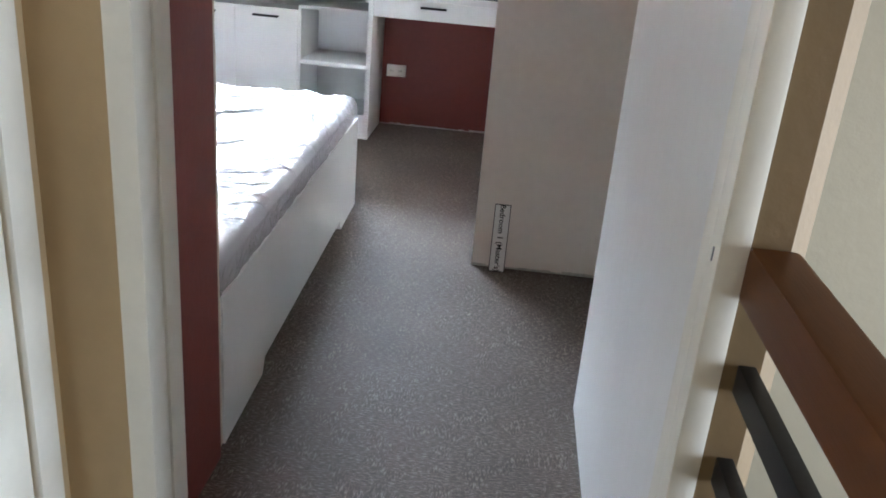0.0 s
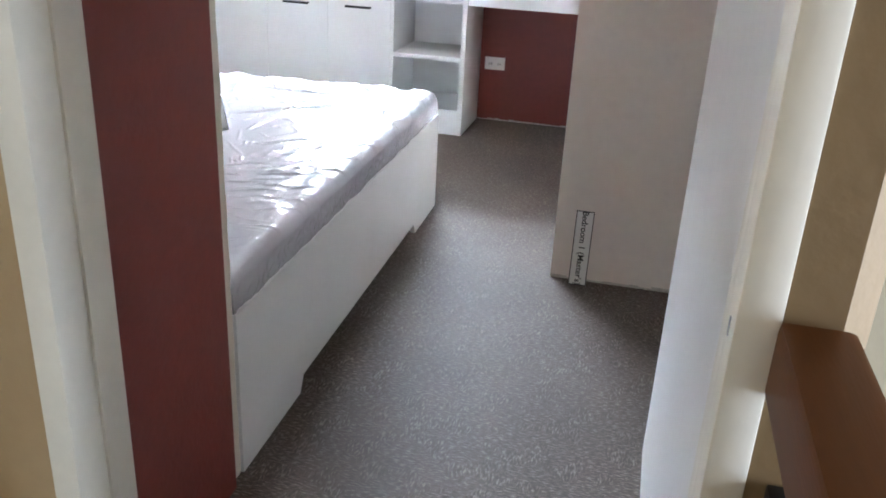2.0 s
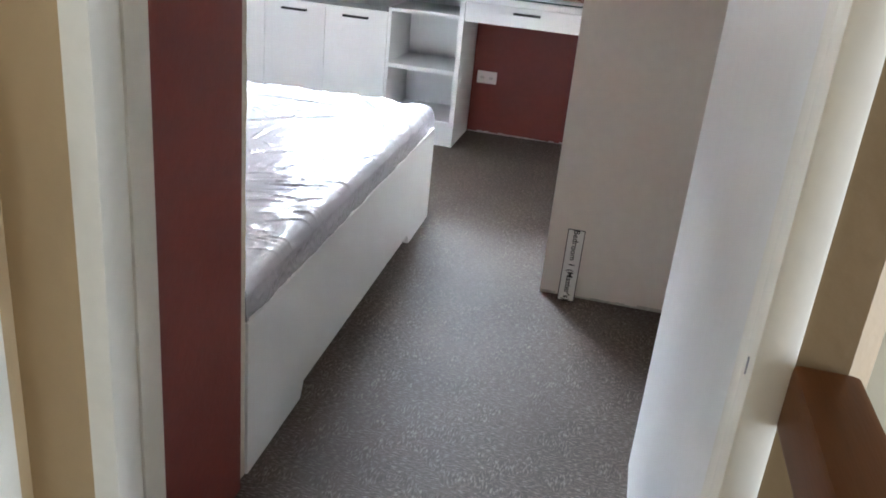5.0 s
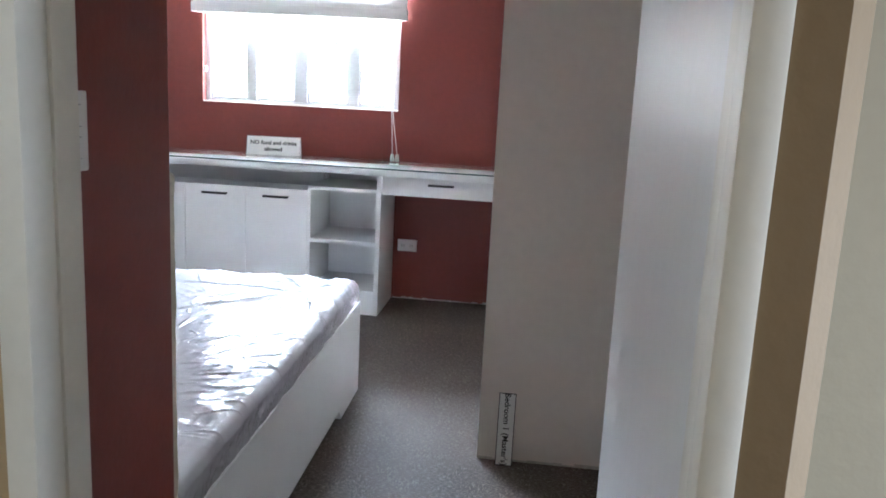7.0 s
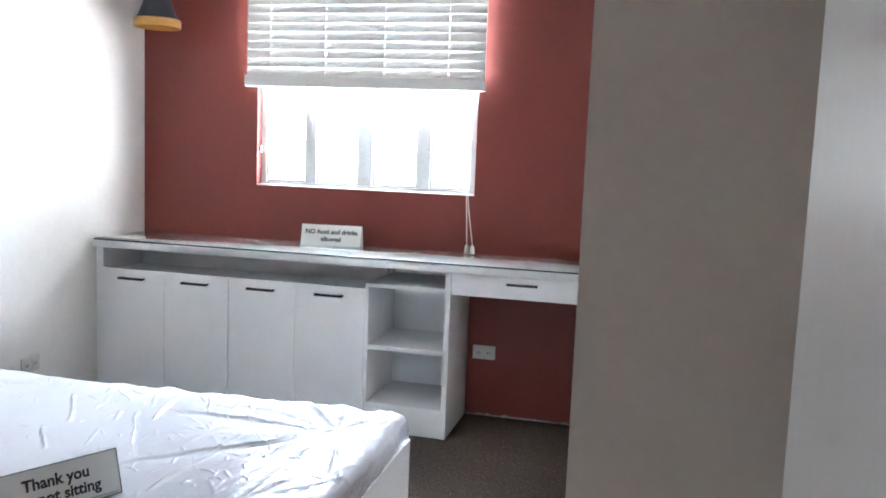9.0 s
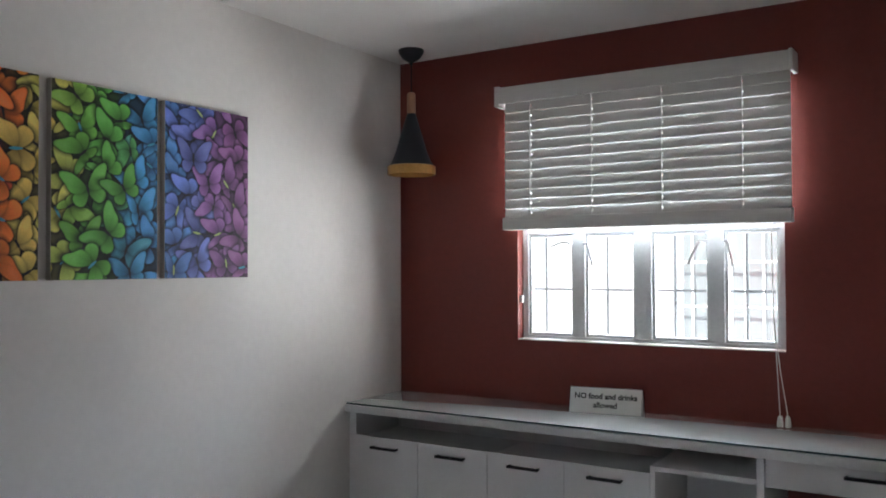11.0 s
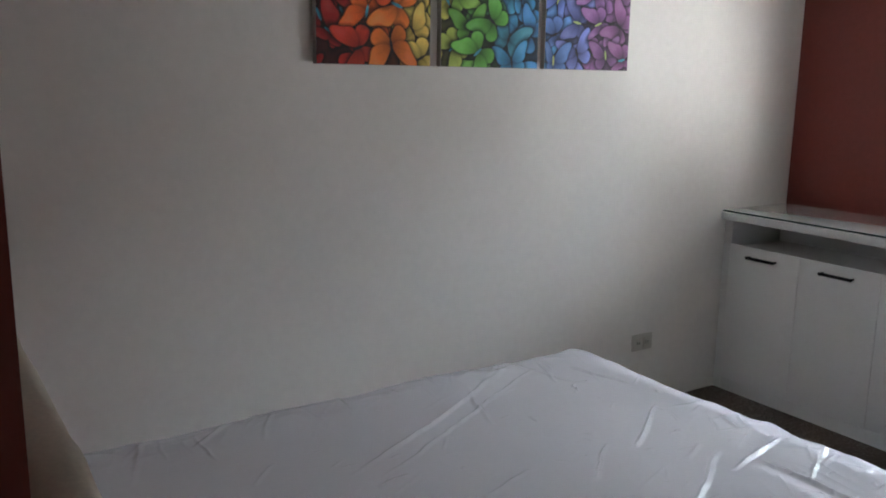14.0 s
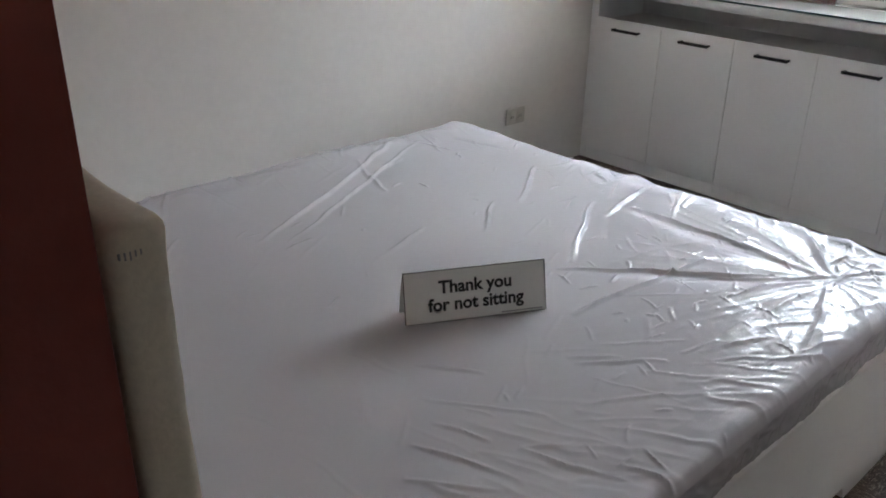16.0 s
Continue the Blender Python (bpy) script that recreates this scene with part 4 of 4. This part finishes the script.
def butterfly_print(y0, y1, z0, z1, x, q0, q1, seed, placed):
    """A fine sheet whose ink is laid butterfly over butterfly."""
    r = random.Random(seed)
    spread = np.random.default_rng(seed)
    ny, nz = int((y1 - y0) / 0.0021), int((z1 - z0) / 0.0021)
    Y, Z = np.meshgrid(np.linspace(y0, y1, ny + 1), np.linspace(z0, z1, nz + 1), indexing="ij")
    ink = np.zeros(Y.shape + (3,))
    for i in range(ny + 1):
        ink[i, :, :] = [c * (0.10 if q0 < 0.6 else 0.30) + 0.005 for c in hue(q0 + (q1 - q0) * i / ny)]
    rows, cols = 5, 3
    spots = [((a + r.uniform(-0.4, 0.4)) / cols, (b + r.uniform(-0.45, 0.45)) / rows, r.uniform(0, 360)) for a in range(cols + 1) for b in range(rows + 1)]
    r.shuffle(spots)
    spots += placed
    shapes = [wing_reach(HIND_WING), wing_reach(FORE_WING)]
    for fy, fz, turned in spots:
        cy, cz = y0 + (y1 - y0) * fy, z0 + (z1 - z0) * fz
        base = hue(q0 + (q1 - q0) * fy + r.gauss(0, 0.016))
        bright = r.uniform(0.9, 1.4)
        turn, size = radians(turned), r.uniform(0.066, 0.080) * (1.15 if q0 + (q1 - q0) * fy < 0.3 else 1.0)
        folded = r.choice((1.0, 0.95, 0.85, 0.5))
        reach = size * 2.0
        win = (np.abs(Y - cy) < reach) & (np.abs(Z - cz) < reach)
        if not win.any():
            continue
        dy, dz = Y[win] - cy, Z[win] - cz
        a = (dy * math.cos(turn) + dz * math.sin(turn)) / size
        b = (-dy * math.sin(turn) + dz * math.cos(turn)) / size
        here = ink[win]
        wings = []
        for mx, my, angs, rads in shapes:
            for side in (1.0, -folded):
                wa, wb = a / side - mx, b - my
                th = np.arctan2(wb, wa)
                wings.append((np.hypot(wa, wb) / np.interp(th, angs, rads, period=2 * math.pi), np.hypot(a / side, b), np.arctan2(b, a / side), side))
        near = np.minimum.reduce([w[0] for w in wings])
        here *= (1 - (0.90 if q0 < 0.6 else 0.75) * np.clip((1.6 - near) / 0.6, 0, 1) ** 1.2)[:, None]
        for rho, g, fan, side in wings:
            here *= (1 - 0.28 * np.clip((1.22 - rho) / 0.22, 0, 1) ** 1.5)[:, None]
            cover = np.clip((1 - rho) / 0.035, 0, 1)
            vein = np.abs(np.sin(fan * 7.0 + 0.4 * g)) ** 0.25
            low = 0.34 if q0 < 0.3 else 0.2
            shade = (low + (1 - low) * np.clip(g / 0.9, 0, 1)) * (0.86 + 0.14 * vein) * bright * (1.0 if side > 0 else r.uniform(0.75, 1.0))
            shade *= 1 - 0.42 * np.clip((rho - 0.86) / 0.12, 0, 1)
            colour = np.array(base)[None, :] * shade[:, None]
            pale = (np.clip(g - 0.7, 0, 1) * np.clip(0.93 - rho, 0, 1) * 0.18)[:, None]
            colour = colour * (1 - pale) + pale * 0.8
            here = here * (1 - cover[:, None]) + colour * cover[:, None]
        trunk = np.clip(1.2 - np.hypot(a / 0.055, (b - 0.05) / 0.24), 0, 0.2) * 5
        glint = (0.06, 0.30, 0.42) if r.random() < 0.25 else (0.012, 0.012, 0.014)
        if q0 > 0.6 and r.random() < 0.5:
            glint = (0.36, 0.44, 0.16)
        here = here * (1 - trunk[:, None]) + np.array(glint)[None, :] * trunk[:, None]
        ink[win] = here
    ink *= (1 + 0.05 * spread.standard_normal(Y.shape))[:, :, None]
    w = nz + 1
    verts = [(x, p, q) for p, q in zip(Y.ravel().tolist(), Z.ravel().tolist())]
    faces = [(i * w + j, (i + 1) * w + j, (i + 1) * w + j + 1, i * w + j + 1) for i in range(ny) for j in range(nz)]
    me = bpy.data.meshes.new("print")
    me.from_pydata(verts, [], faces)
    layer = me.color_attributes.new("ink", "FLOAT_COLOR", "POINT")
    rgba = np.ones(Y.shape + (4,))
    rgba[:, :, :3] = np.clip(ink, 0.002, 0.9)
    layer.data.foreach_set("color", rgba.astype(np.float32).ravel())
    return me


def canvas(y0, y1, q0, q1, seed, placed, label):
    z0, z1, depth = 1.476, 2.147, 0.028
    ob = thing("canvas_picture", label, "picture", pose(WEST, (y0 + y1) / 2, z0), "butterfly pictures on the wall")
    bm = boxes((WEST + 0.002, WEST + depth, y0, y1, z0, z1), bevel=0.002)
    part("stretcher", bm, CANVAS_EDGE, ob)
    sheet = butterfly_print(y0 + 0.001, y1 - 0.001, z0 + 0.001, z1 - 0.001, WEST + depth + 0.0006, q0, q1, seed, list(placed))
    sheet.materials.append(PRINT)
    pr = new("print", sheet)
    pr.parent = ob
    pr.matrix_parent_inverse = ob.matrix_basis.inverted()
    tagged(pr, "printed canvas of crowded butterflies")
    return ob


canvas(2.360, 2.786, 0.00, 0.36, 3, WARM, "canvas print of crowded red, orange and yellow butterflies")
canvas(2.828, 3.256, 0.38, 0.68, 4, COOL, "canvas print of crowded green and sky-blue butterflies")
canvas(3.288, 3.716, 0.70, 1.00, 5, NIGHT, "canvas print of crowded blue and purple butterflies")


# ---- outside ----
tagged(mesh_object("ground", boxes((-800, 800, -800, 800, -3.1, -3.0)), GROUND), "pale concrete ground outside", "ground", kind="structure")


def neighbour_house():
    ob = thing("neighbour_house", "white rendered house close outside the window", "house", pose(-1.5, 8.5, -3.0))
    holes = ((-5.4, -4.2), (-2.12, -1.24), (0.9, 2.1))
    rows = [(-9, 7, 8.62, 12, -3.0, 3.6), (-9, 7, 8.5, 8.62, -3.0, 0.75), (-9, 7, 8.5, 8.62, 2.0, 3.6)]
    edges = [-9] + [v for h in holes for v in h] + [7]
    for a, b in zip(edges[::2], edges[1::2]):
        rows.append((a, b, 8.5, 8.62, 0.75, 2.0))
    part("wall", boxes(*rows), FACADE, ob)
    part("roof", boxes((-9.4, 7.4, 8.1, 12.4, 3.6, 3.78), bevel=0.02), FACADE, ob)
    for a, b in holes:
        w = part("window", boxes((a, a + 0.05, 8.53, 8.58, 0.75, 2.0), (b - 0.05, b, 8.53, 8.58, 0.75, 2.0), ((a + b) / 2 - 0.03, (a + b) / 2 + 0.03, 8.53, 8.58, 0.8, 1.95),
                                 (a + 0.05, b - 0.05, 8.53, 8.58, 0.75, 0.8), (a + 0.05, b - 0.05, 8.53, 8.58, 1.95, 2.0)), ALU, ob)
        part("pane", boxes((a + 0.05, b - 0.05, 8.56, 8.57, 0.8, 1.95)), FACADE_GLASS, w)
        part("grille", boxes(*((a + (b - a) * k / 6 - 0.009, a + (b - a) * k / 6 + 0.009, 8.485, 8.497, 0.75, 2.0) for k in range(7)),
                             *((a, b, 8.470, 8.482, z - 0.009, z + 0.009) for z in (0.80, 1.17, 1.55, 1.92))), FACADE, w, "white painted steel window grille")
    return ob


neighbour_house()
